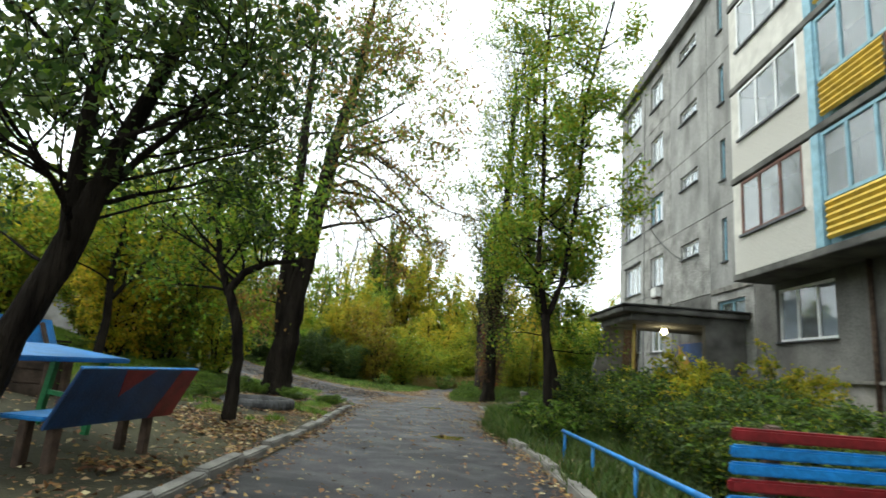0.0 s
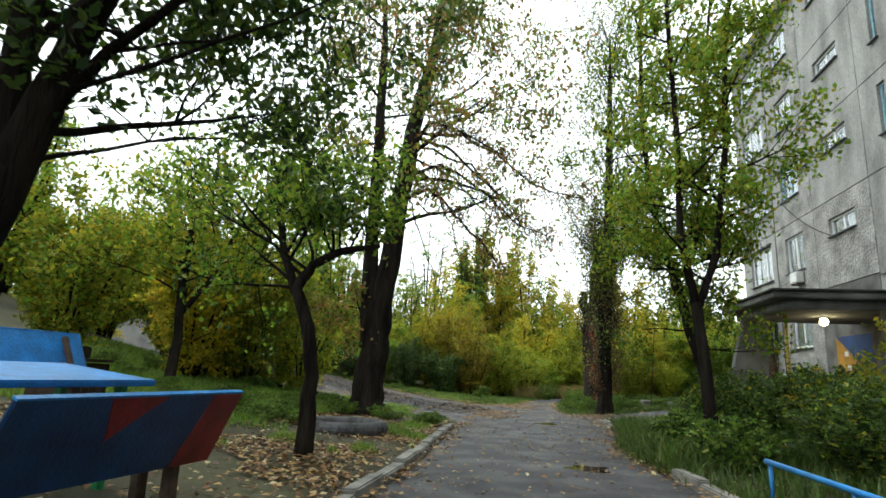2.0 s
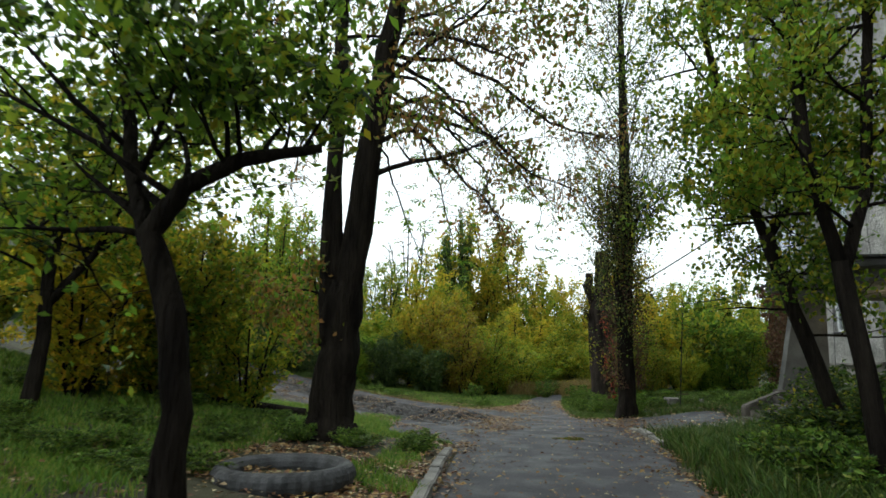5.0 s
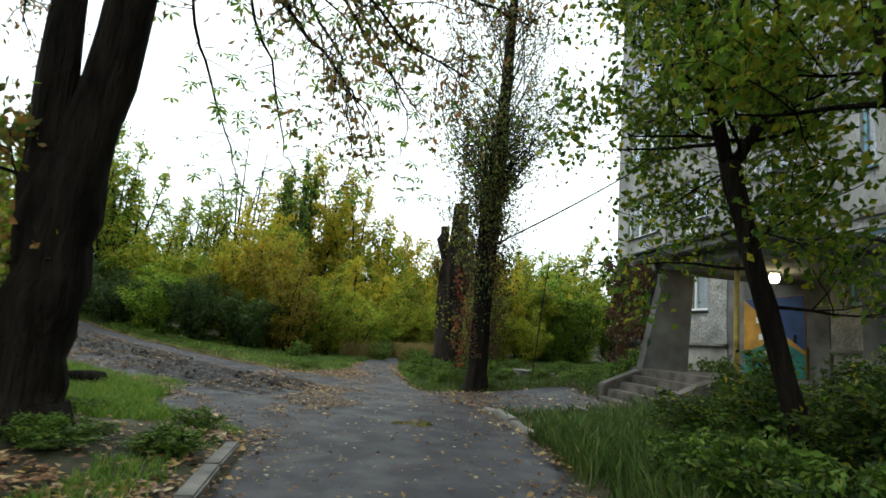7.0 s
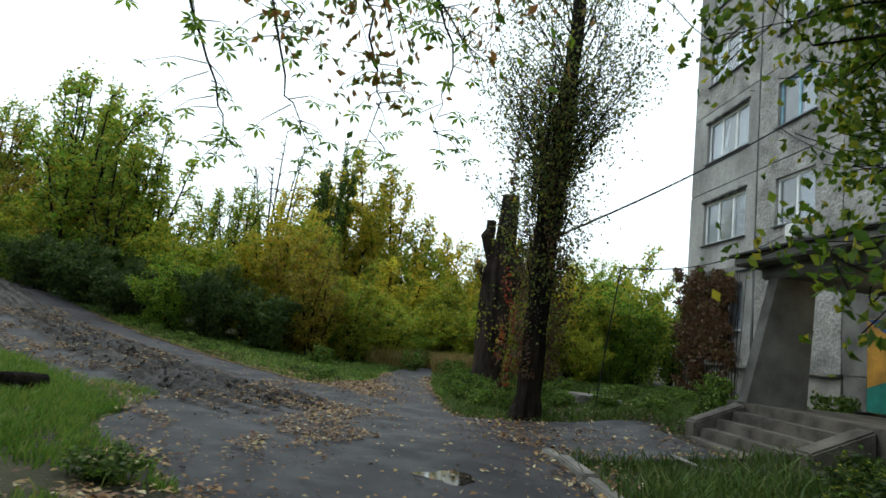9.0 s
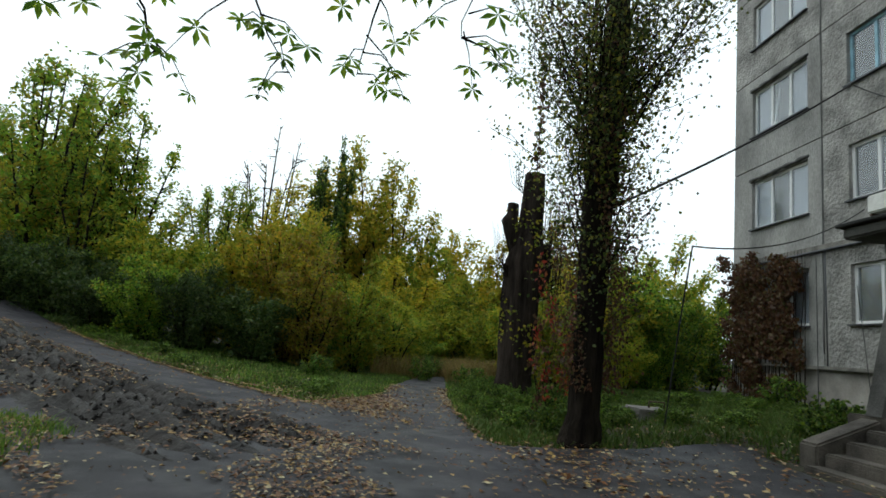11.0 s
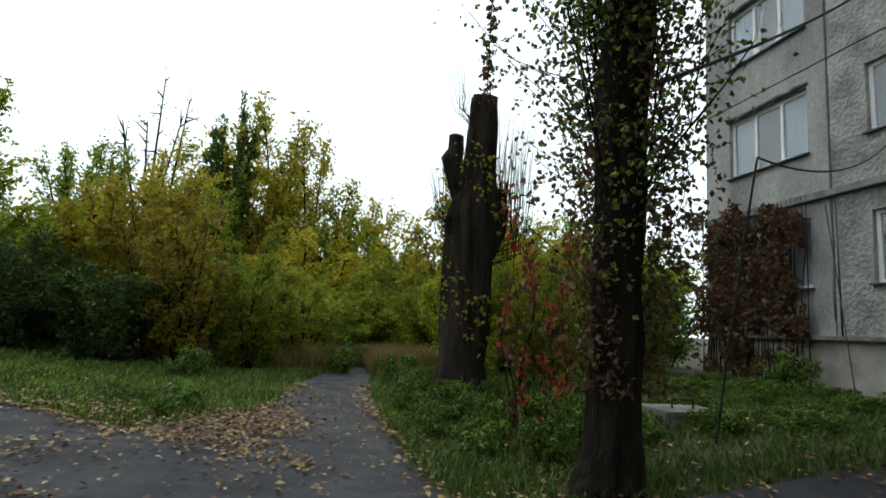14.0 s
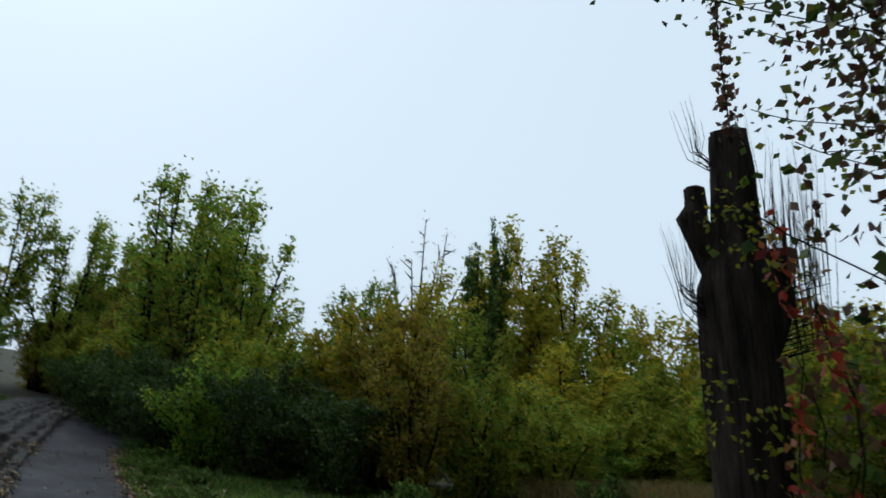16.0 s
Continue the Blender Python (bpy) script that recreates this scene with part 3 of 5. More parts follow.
part("roofing_felt", boxes((8.08, FX, 2.52, 7.03, 3.684, 3.74), bevel=0.015), "roofing", porch, "black roofing felt")
part("entrance_wall", boxes((FX + 0.02, FX + 0.28, 5.35, 5.95, PZ, 4.6), (FX + 0.02, FX + 0.28, 8.3, 8.95, PZ, 4.6), (FX + 0.02, FX + 0.28, 5.95, 8.3, 3.0, 4.6)), "porchcon", porch)
tube_part("post", [(9.0, 4.2, PZ), (9.0, 4.2, 2.2), (9.02, 4.2, 3.27)], 0.055, "yellowpole", porch, "worn yellow metal post under the canopy", 12)
lamp = part("porch_lamp", boxes((10.1, 10.3, 4.5, 4.7, 3.2, 3.25), bevel=0.01), "whiteplastic", None)
tagged(lamp, "lit round bulb lamp under the porch canopy", "lamp")
bm = bmesh.new()
bmesh.ops.create_uvsphere(bm, u_segments=16, v_segments=10, radius=0.11, matrix=Matrix.Translation((10.2, 4.6, 3.1)))
part("bulb", bm, "lamp", lamp, "glowing warm bulb", True)
pl = bpy.data.lights.new("porch_bulb_light", "POINT")
pl.energy, pl.color, pl.shadow_soft_size = 9, (1, 0.8, 0.5), 0.1
new("porch_bulb_light", pl).location = (10.2, 4.6, 2.9)
door = part("entrance_door", boxes((FX - 0.02, FX + 0.05, 6.0, 8.25, PZ + 0.005, 2.98), bevel=0.01), "dooryellow", None)
tagged(door, "metal entrance door painted blue, ochre and teal", "door")
mesh_part("painted_field", [(FX - 0.026, 8.24, 2.97), (FX - 0.026, 6.01, 2.97), (FX - 0.026, 6.01, 1.6), (FX - 0.026, 6.9, 2.1)], [(0, 1, 2, 3)], "doorblue", door, "blue painted field")
mesh_part("painted_field", [(FX - 0.026, 8.24, PZ + 0.02), (FX - 0.026, 8.24, 1.45), (FX - 0.026, 6.9, 1.9), (FX - 0.026, 6.01, 1.5), (FX - 0.026, 6.01, PZ + 0.02)], [(0, 1, 2, 3, 4)], "doorgreen", door, "teal painted field")
for y, z in ((7.5, 2.3), (7.4, 1.85), (7.2, 1.4)):
    part("notice", boxes((FX - 0.034, FX - 0.028, y, y + 0.22, z, z + 0.16)), "whiteplastic", door, "small white paper notice")
part("handle", boxes((FX - 0.09, FX - 0.03, 6.3, 6.34, 1.8, 2.0), bevel=0.01), "metal", door)

# ---------------- kerbs ----------------
for name, xf, y0, y1 in (("kerb", lambda y: road_left(y) - 0.1, -20, 0.2), ("kerb", lambda y: road_right(y) + 0.06, -20, -5.2), ("kerb", lambda y: road_right(y) + 0.02, 1.6, 4.2)):
    k = empty(name, 0, 0, 0, "weathered low concrete kerb stones beside the path", "kerb", kind="structure")
    y = y0
    while y < y1 - 0.2:
        e = min(y + 1.0, y1)
        bm = boxes((-0.08, 0.08, 0.006, e - y - 0.006, -0.2, 0.1), bevel=0.018)
        st = part("kerb_stone", bm, "kerb", k)
        a = math.atan2(xf(e) - xf(y), e - y)
        st.matrix_basis = pose(xf(y), y, 0.02 * math.sin(y * 3), math.degrees(0.012 * math.sin(y)), 2.5 * math.sin(y * 1.7), -math.degrees(a))
        y = e

# ---------------- trees ----------------
def grow(polys, p, d, length, r, depth, rng, curl=0.35, lift=0.1, tips=None, fork=(3, 5)):
    """A limb that wanders and splits; its lines go into polys, its twig points into tips."""
    n = 5
    pts, rad = [Vector(p)], [r]
    d = Vector(d).normalized()
    for i in range(n):
        d = (d + Vector((rng.uniform(-1, 1), rng.uniform(-1, 1), rng.uniform(-1, 1) + lift)) * curl * 0.5).normalized()
        pts.append(pts[-1] + d * length / n)
        rad.append(max(0.004, r * (1 - 0.65 * (i + 1) / n)))
    polys.append((pts, rad))
    if depth <= 0:
        tips.extend(pts[1:])
        return
    for _ in range(rng.randint(*fork)):
        i = rng.randint(2, n)
        side = Vector((rng.uniform(-1, 1), rng.uniform(-1, 1), rng.uniform(-0.5, 0.9)))
        grow(polys, pts[i], d * 0.7 + side, length * rng.uniform(0.5, 0.75), rad[i] * 0.6, depth - 1, rng, curl, lift, tips, fork)


def tree(name, trunks, label, leaf, bark, seed, size, limbs, per_tip=8, spread=0.22, depth=2, droop=0.3, slim=0.5, lift=0.1, lime=None, fork=(3, 5), curl=0.35):
    """A tree from trunk lines [(points, radii)], and limbs [(trunk, fraction, direction, length, radius)]."""
    rng, nr = random.Random(seed), np.random.default_rng(seed)
    base = Vector(trunks[0][0][0])
    t = empty(name, *base, label, "tree")
    loc = lambda p: tuple(Vector(p) - base)
    v, f = [], []
    fine = []
    for pts, rad in trunks:
        q, rr = [], []
        for i in range(len(pts) - 1):
            for k in range(4):
                w = k / 4
                a = Vector(pts[i]).lerp(Vector(pts[i + 1]), w)
                q.append(a + Vector((rng.uniform(-1, 1), rng.uniform(-1, 1), 0)) * rad[i] * 0.1)
                rr.append(rad[i] * (1 - w) + rad[i + 1] * w)
        q.append(Vector(pts[-1]))
        rr.append(rad[-1])
        fine.append((q, rr))
        tube(v, f, [loc(p) for p in q], rr, 14, 0.07, rng)
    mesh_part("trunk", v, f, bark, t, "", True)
    if lime:
        q, rr = fine[0]
        cut = [i for i in range(len(q)) if q[i].z - base.z < lime] or [0, 1]
        tube_part("limewash", [loc(q[i]) for i in cut], [rr[i] * 1.05 for i in cut], "lime", t, "flaking limewash round the foot", 14)
    polys, tips = [], []
    for k, frac, d, length, r in limbs:
        q = fine[k][0]
        i = min(len(q) - 1, int(frac * (len(q) - 1)))
        grow(polys, q[i], d, length, r, depth, rng, curl, lift, tips, fork)
    v, f = [], []
    for pts, rad in polys:
        tube(v, f, [loc(p) for p in pts], rad, 5 if rad[0] < 0.03 else 7)
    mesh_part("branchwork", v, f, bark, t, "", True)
    c = np.array([loc(p) for p in tips])
    c = np.repeat(c, per_tip, 0)
    c += nr.normal(size=c.shape) * spread
    for mat, share in (leaf if isinstance(leaf, list) else [(leaf, 1.0)]):
        keep = c[nr.random(len(c)) < share]
        if len(keep):
            leaf_mesh("crown", keep, size * nr.uniform(0.6, 1.3, len(keep)), mat, nr, t, "", droop, slim)
    return t


def ring(n, up, length, r, k=0, lo=0.5, hi=1.0, seed=1, out=1.0):
    g = random.Random(seed)
    return [(k, lo + (hi - lo) * (i + 0.5) / n, (out * math.cos(i * 2.4 + seed), out * math.sin(i * 2.4 + seed), up), length * g.uniform(0.75, 1.25), r) for i in range(n)]


# big ash with twin stems on the verge
gA = gz(-1.75, -0.5)
ash = tree("ash_tree", [([(-1.75, -0.5, gA - 0.15), (-1.74, -0.5, gA + 0.35), (-1.7, -0.5, 1.6), (-1.68, -0.5, 2.75)], [0.5, 0.37, 0.34, 0.25]),
                  ([(-1.63, -0.5, 1.7), (-1.56, -0.5, 2.7), (-1.35, -0.5, 4.6), (-1.05, -0.5, 7.0), (-0.6, -0.4, 9.4), (-0.4, -0.2, 12.5)], [0.27, 0.26, 0.22, 0.19, 0.13, 0.05]),
                  ([(-1.78, -0.5, 1.7), (-1.84, -0.52, 2.7), (-1.9, -0.55, 4.6), (-1.92, -0.5, 7.4), (-2.0, -0.3, 9.5), (-2.2, 0, 12)], [0.24, 0.22, 0.15, 0.12, 0.09, 0.04])],
     "tall ash tree with twin dark stems and sparse dry olive-brown leaves", [("l_ash", 0.55), ("l_orange", 0.2), ("l_green", 0.35)], "bark", 11, 0.12,
     [(1, 0.42, (1.2, 0.1, 0.3), 2.23, 0.056), (1, 0.5, (1.2, 0.6, 0.35), 2.60, 0.060), (1, 0.58, (1.2, -0.4, 0.45), 2.60, 0.056), (1, 0.66, (0.9, 1, 0.5), 2.23, 0.048),
      (1, 0.7, (1, -1, 0.6), 2.11, 0.048), (1, 0.8, (0.6, -0.6, 1), 1.86, 0.040), (1, 0.92, (1, 0.4, 1), 1.74, 0.040), (1, 1.0, (-0.2, 0.5, 1), 1.49, 0.032),
      (2, 0.45, (-1, -0.4, 0.6), 1.74, 0.040), (2, 0.55, (-1, 0.6, 0.6), 1.86, 0.040), (2, 0.68, (-0.6, -1, 0.7), 1.86, 0.040), (2, 0.8, (-0.8, 0.5, 1), 1.61, 0.032), (2, 0.95, (-0.3, -0.3, 1), 1.49, 0.032), (1, 0.62, (0.3, -1.2, 0.5), 2.0, 0.04), (2, 0.6, (0.5, 1, 0.5), 1.9, 0.04), (2, 0.74, (0.6, -0.8, 0.8), 1.9, 0.04), (1, 0.76, (-0.5, 1, 0.8), 1.8, 0.04), (2, 0.88, (-1, -0.6, 0.6), 1.7, 0.036), (1, 0.86, (1.1, 0.2, 0.5), 1.8, 0.036), (0, 0.95, (-1, -0.3, 0.25), 0.99, 0.028)],
     per_tip=6, spread=0.16, depth=3, droop=1.1, slim=0.5, lift=-0.05, fork=(3, 4), curl=0.5)
# long boughs with fingered leaves that hang over the path
rb, nb = random.Random(6), np.random.default_rng(6)
v, f, tips = [], [], []
A0 = Vector((-1.75, -0.5, gA - 0.15))
for q in ([(-1.2, -0.5, 6.2), (-0.8, 0.8, 6.2), (-0.4, 2.2, 5.3), (-0.2, 3.3, 4.2), (0.25, 3.8, 3.55)],
          [(-1.15, -0.45, 6.4), (-0.2, 0.9, 6.3), (0.6, 2.4, 5.6), (0.95, 3.6, 4.6), (0.8, 4.0, 3.75)],
          [(-1.1, -0.4, 6.8), (0.2, 1.0, 6.7), (1.3, 2.4, 5.9), (1.9, 3.4, 5.0), (1.75, 3.9, 4.2)],
          [(-1.3, -0.5, 6.0), (-1.5, 1.2, 5.9), (-1.3, 2.6, 5.0), (-1.1, 3.5, 4.0), (-0.9, 3.9, 3.5)]):
    q = [Vector(p) - A0 for p in q]
    qq = [q[i].lerp(q[i + 1], k / 5) + Vector((rb.uniform(-1, 1), rb.uniform(-1, 1), rb.uniform(-1, 1))) * 0.06 for i in range(4) for k in range(5)] + [q[-1]]
    tube(v, f, qq, [0.036 - 0.0016 * i for i in range(21)], 6)
    for i in range(22):
        w = rb.uniform(1.2, 4)
        k = min(3, int(w))
        p = q[k].lerp(q[k + 1], w - k)
        e = p + Vector((rb.uniform(-0.7, 0.7), rb.uniform(-0.5, 0.5), rb.uniform(-0.55, 0.1)))
        tube(v, f, [p, p.lerp(e, 0.5) + Vector((0, 0, 0.08)), e], [0.009, 0.006, 0.003], 4)
        tips += [e, p.lerp(e, 0.6)]
mesh_part("bough", v, f, "bark", ash, "long drooping bough over the path", True)
v, f = [], []
for e in tips:
    up = Vector((rb.uniform(-0.5, 0.5), rb.uniform(-0.5, 0.5), 1)).normalized()
    sx_, r_ = up.orthogonal().normalized(), rb.uniform(0.09, 0.16)
    sy_ = up.cross(sx_)
    for j in range(6):
        a = j * 1.05 + rb.uniform(-0.2, 0.2)
        d = sx_ * math.cos(a) + sy_ * math.sin(a) - up * 0.25
        s_ = up.cross(d).normalized() * r_ * 0.2
        b0 = len(v)
        v += [tuple(e), tuple(e + d * r_ * 0.65 + s_), tuple(e + d * r_ * 1.1 - up * r_ * 0.2), tuple(e + d * r_ * 0.65 - s_)]
        f += [(b0, b0 + 1, b0 + 2), (b0, b0 + 2, b0 + 3)]
mesh_part("foliage", v, f, "l_green", ash, "fingered green leaves")
# arching limbs of the leaning stem, with narrow leaves hanging from their twigs
for q in ([(-1.1, -0.5, 5.3), (-0.61, -0.5, 5.51), (-0.26, -0.5, 5.24), (0.18, -0.45, 4.76), (0.77, -0.4, 4.17), (1.02, -0.4, 3.84)],
          [(-1.1, -0.4, 5.8), (-0.78, -0.3, 6.09), (-0.35, -0.3, 6.19), (0.18, -0.3, 5.96), (0.89, -0.2, 5.36), (1.49, -0.1, 4.79), (2.32, 0.0, 4.45)],
          [(-1.0, -0.3, 7.1), (0.08, 0.2, 7.18), (0.93, 0.2, 6.72), (1.77, 0.3, 5.98), (2.49, 0.3, 5.65), (3.2, 0.4, 5.5)],
          [(-1.05, -0.5, 6.6), (-0.5, -1.2, 6.9), (0.2, -1.8, 6.5), (0.9, -2.3, 5.9), (1.4, -2.6, 5.4)],
          [(-1.0, -0.4, 6.9), (-0.4, 1.0, 7.2), (0.4, 2.0, 6.7), (1.3, 2.9, 5.9), (2.1, 3.5, 5.3)],
          [(-2.0, -0.5, 6.0), (-2.6, 0.2, 6.3), (-3.2, 1.0, 5.9), (-3.7, 1.8, 5.2)]):
    q = [Vector(p) - A0 for p in q]
    n = len(q) - 1
    qq = [q[i].lerp(q[i + 1], k / 4) + Vector((rb.uniform(-1, 1), rb.uniform(-1, 1), rb.uniform(-1, 1))) * 0.03 for i in range(n) for k in range(4)] + [q[-1]]
    limb_v, limb_f, hung = [], [], []
    tube(limb_v, limb_f, qq, [0.05 - 0.042 * i / len(qq) for i in range(len(qq))], 7)
    for i in range(9 * n):
        w = rb.uniform(0.8, n - 0.01)
        k = int(w)
        p = q[k].lerp(q[k + 1], w - k)
        e = p + Vector((rb.uniform(-0.3, 0.5), rb.uniform(-0.5, 0.5), rb.uniform(-0.75, 0.25)))
        m = p.lerp(e, 0.5) + Vector((0, 0, 0.1))
        tube(limb_v, limb_f, [p, m, e], [0.01, 0.007, 0.003], 4)
        hung += [p.lerp(m, 0.6), m, m.lerp(e, 0.5), e]
    limb = mesh_part("limb", limb_v, limb_f, "bark", ash, "long arching limb with hanging twigs", True)
    hc = np.repeat(np.array([tuple(p) for p in hung]), 4, 0)
    hc += nb.normal(size=hc.shape) * np.array([0.09, 0.09, 0.07]) - np.array([0, 0, 0.05])
    leaf_mesh("foliage", hc, nb.uniform(0.07, 0.13, len(hc)), "l_ash", nb, limb, "", 1.6, 0.33)
# small leaning tree by the tyre
tree("small_tree", [([(-0.72, -6.6, gz(-0.75, -6.6) - 0.1), (-0.7, -6.6, 1.09), (-0.79, -6.6, 1.66), (-1.0, -6.6, 2.15), (-0.82, -6.58, 2.46), (-0.5, -6.5, 2.66), (0.0, -6.4, 2.76)], [0.12, 0.085, 0.085, 0.075, 0.06, 0.05, 0.03]),
                    ([(-1.0, -6.6, 2.1), (-1.25, -6.5, 2.6), (-1.45, -6.4, 3.3), (-1.5, -6.3, 4.0)], [0.06, 0.05, 0.04, 0.015])],
     "small crooked dark fruit tree with glossy green leaves", [("l_dark", 0.25), ("l_green", 0.6), ("l_lime", 0.12)], "bark", 5, 0.1,
     ring(8, 0.7, 1.0, 0.025, 1, 0.1, 1.0, 3) + [(0, 0.62, (-1, 0.3, 0.6), 1.3, 0.03), (0, 0.7, (-0.3, 0.5, 1.2), 1.3, 0.025), (0, 0.8, (0, -0.3, 1.2), 1.1, 0.02), (0, 0.88, (0.2, 0.5, 0.9), 0.9, 0.02), (0, 0.97, (0.3, 0.2, 0.4), 0.45, 0.016), (0, 0.86, (0.1, -0.4, 0.9), 0.6, 0.018), (0, 0.93, (0.1, 0.5, 0.7), 0.5, 0.016), (0, 0.8, (-0.1, -0.8, 0.7), 0.7, 0.018), (0, 0.5, (-1, -0.2, 0.3), 1.3, 0.025), (0, 0.55, (-1.2, 0.8, 0.5), 1.5, 0.025), (0, 0.66, (-1, -0.5, 0.8), 1.5, 0.025)],
     per_tip=5, spread=0.12, depth=2)
# rounded green tree on the slope
gS = gz(-5.3, -2.6)
tree("slope_tree", [([(-5.3, -2.6, gS - 0.1), (-5.25, -2.6, gS + 0.9), (-5.35, -2.55, gS + 2.0), (-5.3, -2.5, 3.6), (-5.4, -2.5, 4.9)], [0.12, 0.09, 0.08, 0.06, 0.02]),
                    ([(-5.3, -2.58, gS + 1.3), (-4.8, -2.4, 2.9), (-4.4, -2.3, 4.0), (-4.2, -2.2, 4.8)], [0.06, 0.05, 0.04, 0.015])],
     "rounded leafy green tree on the grassy slope", [("l_green", 0.45), ("l_lime", 0.65)], "bark", 15, 0.12,
     ring(14, 0.35, 1.3, 0.025, 0, 0.4, 1.0, 2) + ring(10, 0.4, 1.2, 0.025, 1, 0.3, 1.0, 4), per_tip=5, spread=0.16, depth=2)
# dark leaning tree beside the benches
tree("leaning_tree", [([(-1.14, -11.1, gz(-1.14, -11.1) - 0.1), (-1.08, -11.1, 0.55), (-0.92, -11.07, 1.2), (-0.68, -11.0, 1.95), (-0.5, -10.95, 2.7), (-0.2, -10.8, 4.0), (0.0, -10.6, 5.8)], [0.17, 0.135, 0.125, 0.12, 0.085, 0.06, 0.03]),
                      ([(-0.68, -11, 1.95), (-0.75, -11.0, 2.7), (-0.75, -11.0, 4.0), (-0.85, -11.1, 5.5)], [0.09, 0.075, 0.06, 0.03]),
                      ([(-0.58, -10.97, 2.35), (-0.3, -10.9, 2.8), (0.0, -10.7, 3.3), (0.35, -10.5, 3.9)], [0.045, 0.032, 0.024, 0.012])],
     "dark leaning fruit tree with whitewashed foot and dense green leaves", [("l_dark", 0.85), ("l_green", 0.2)], "bark", 8, 0.085,
     ring(13, 0.5, 1.5, 0.018, 0, 0.45, 1.0, 3) + ring(11, 0.4, 1.5, 0.03, 1, 0.1, 1.0, 5) + ring(6, 0.5, 1.0, 0.015, 2, 0.3, 1.0, 7), per_tip=9, spread=0.12, depth=2, lime=0.75)
# two slender trees on the building side
tree("maple_tree", [([(5.45, -1.7, 0.1), (5.3, -1.7, 0.8), (4.95, -1.6, 2.2), (4.75, -1.5, 3.25)], [0.13, 0.1, 0.09, 0.1]),
                    ([(4.75, -1.5, 3.15), (4.45, -1.5, 4.3), (4.25, -1.3, 6.5), (4.3, -1.2, 9.0), (4.5, -1.1, 11.0)], [0.07, 0.065, 0.05, 0.04, 0.02]),
                    ([(4.78, -1.5, 3.2), (5.15, -1.5, 3.8), (5.4, -1.5, 5.6), (5.6, -1.4, 8.0), (5.9, -1.4, 10.5)], [0.06, 0.055, 0.045, 0.035, 0.02])],
     "slender forked maple with green and yellow leaves", [("l_green", 0.75), ("l_dark", 0.1), ("l_lime", 0.25)], "bark", 21, 0.085,
     ring(19, 0.3, 1.1, 0.025, 1, 0.05, 1.0, 2) + ring(19, 0.25, 1.2, 0.025, 2, 0.05, 1.0, 4) + ring(4, 0.0, 0.9, 0.02, 0, 0.6, 0.95, 6) + [(k, fr, (0.05 + 0.2 * k, 1, up + 0.25), 1.2, 0.014) for k in (1, 2) for fr, up in ((0.04, -0.15), (0.14, 0.05), (0.28, 0.0), (0.42, 0.1))], per_tip=6, spread=0.13, depth=2, droop=0.8, slim=0.62)
tree("maple_tree", [([(4.75, -3.6, 0.1), (4.7, -3.55, 1.0), (4.6, -3.5, 2.5)], [0.12, 0.095, 0.09]),
                    ([(4.6, -3.5, 2.45), (4.4, -3.5, 3.6), (4.45, -3.4, 5.5), (4.4, -3.3, 8.0), (4.5, -3.2, 10.5)], [0.07, 0.06, 0.05, 0.04, 0.02]),
                    ([(4.62, -3.5, 2.4), (4.95, -3.5, 3.3), (5.2, -3.5, 5.2), (5.3, -3.6, 7.5), (5.9, -3.7, 10.0)], [0.065, 0.06, 0.05, 0.04, 0.02])],
     "slender forked maple with green and yellow leaves", [("l_green", 0.6), ("l_lime", 0.45)], "bark", 31, 0.09,
     ring(17, 0.35, 0.85, 0.025, 1, 0.15, 1.0, 2) + ring(17, 0.3, 0.95, 0.025, 2, 0.15, 1.0, 4), per_tip=7, spread=0.12, depth=2, droop=0.9, slim=0.6)
# poplar
gP = gz(4.35, 7.4)
poplar = tree("poplar_tree", [([(4.35, 7.4, gP - 0.15), (4.35, 7.4, gP + 0.4), (4.38, 7.4, 2.2), (4.45, 7.4, 4.2), (4.55, 7.4, 5.2), (4.65, 7.4, 8.0), (4.75, 7.4, 12.0), (4.8, 7.4, 14.5)], [0.36, 0.24, 0.22, 0.25, 0.23, 0.15, 0.09, 0.03])],
     "tall narrow poplar with upright twigs and small yellowing leaves", [("l_poplar", 0.8), ("l_lime", 0.12), ("l_dark", 0.2)], "bark", 41, 0.062,
     ring(92, 1.1, 2.3, 0.02, 0, 0.44, 1.0, 3, 0.9) + ring(44, 1.9, 1.8, 0.016, 0, 0.3, 0.56, 5, 0.9) + ring(9, 2.3, 1.5, 0.01, 0, 0.16, 0.34, 8, 0.9), per_tip=9, spread=0.15, depth=1, droop=0.7, slim=0.8, lift=0.45, fork=(4, 6), curl=0.35)
npop = np.random.default_rng(17)
an = npop.uniform(0, 6.28, 8500)
zc = npop.uniform(0.9, 7.0, 8500)
ra = 0.22 + np.abs(npop.normal(size=8500)) * (0.1 + 0.06 * zc)
leaf_mesh("creeper", np.stack([0.1 + ra * np.cos(an), ra * np.sin(an), zc], 1)[np.sin(an * 2 + zc) > -0.3], 0.068, "l_vine", npop, poplar, "brown-red creeper round the trunk", 1.0, 0.7)
# lopped stump
stump = empty("lopped_tree_trunk", 4.6, 13.3, gz(4.6, 13.3), "tall lopped tree trunk with bare sawn tops", "tree trunk")
zb = gz(4.6, 13.3)
sr = random.Random(3)


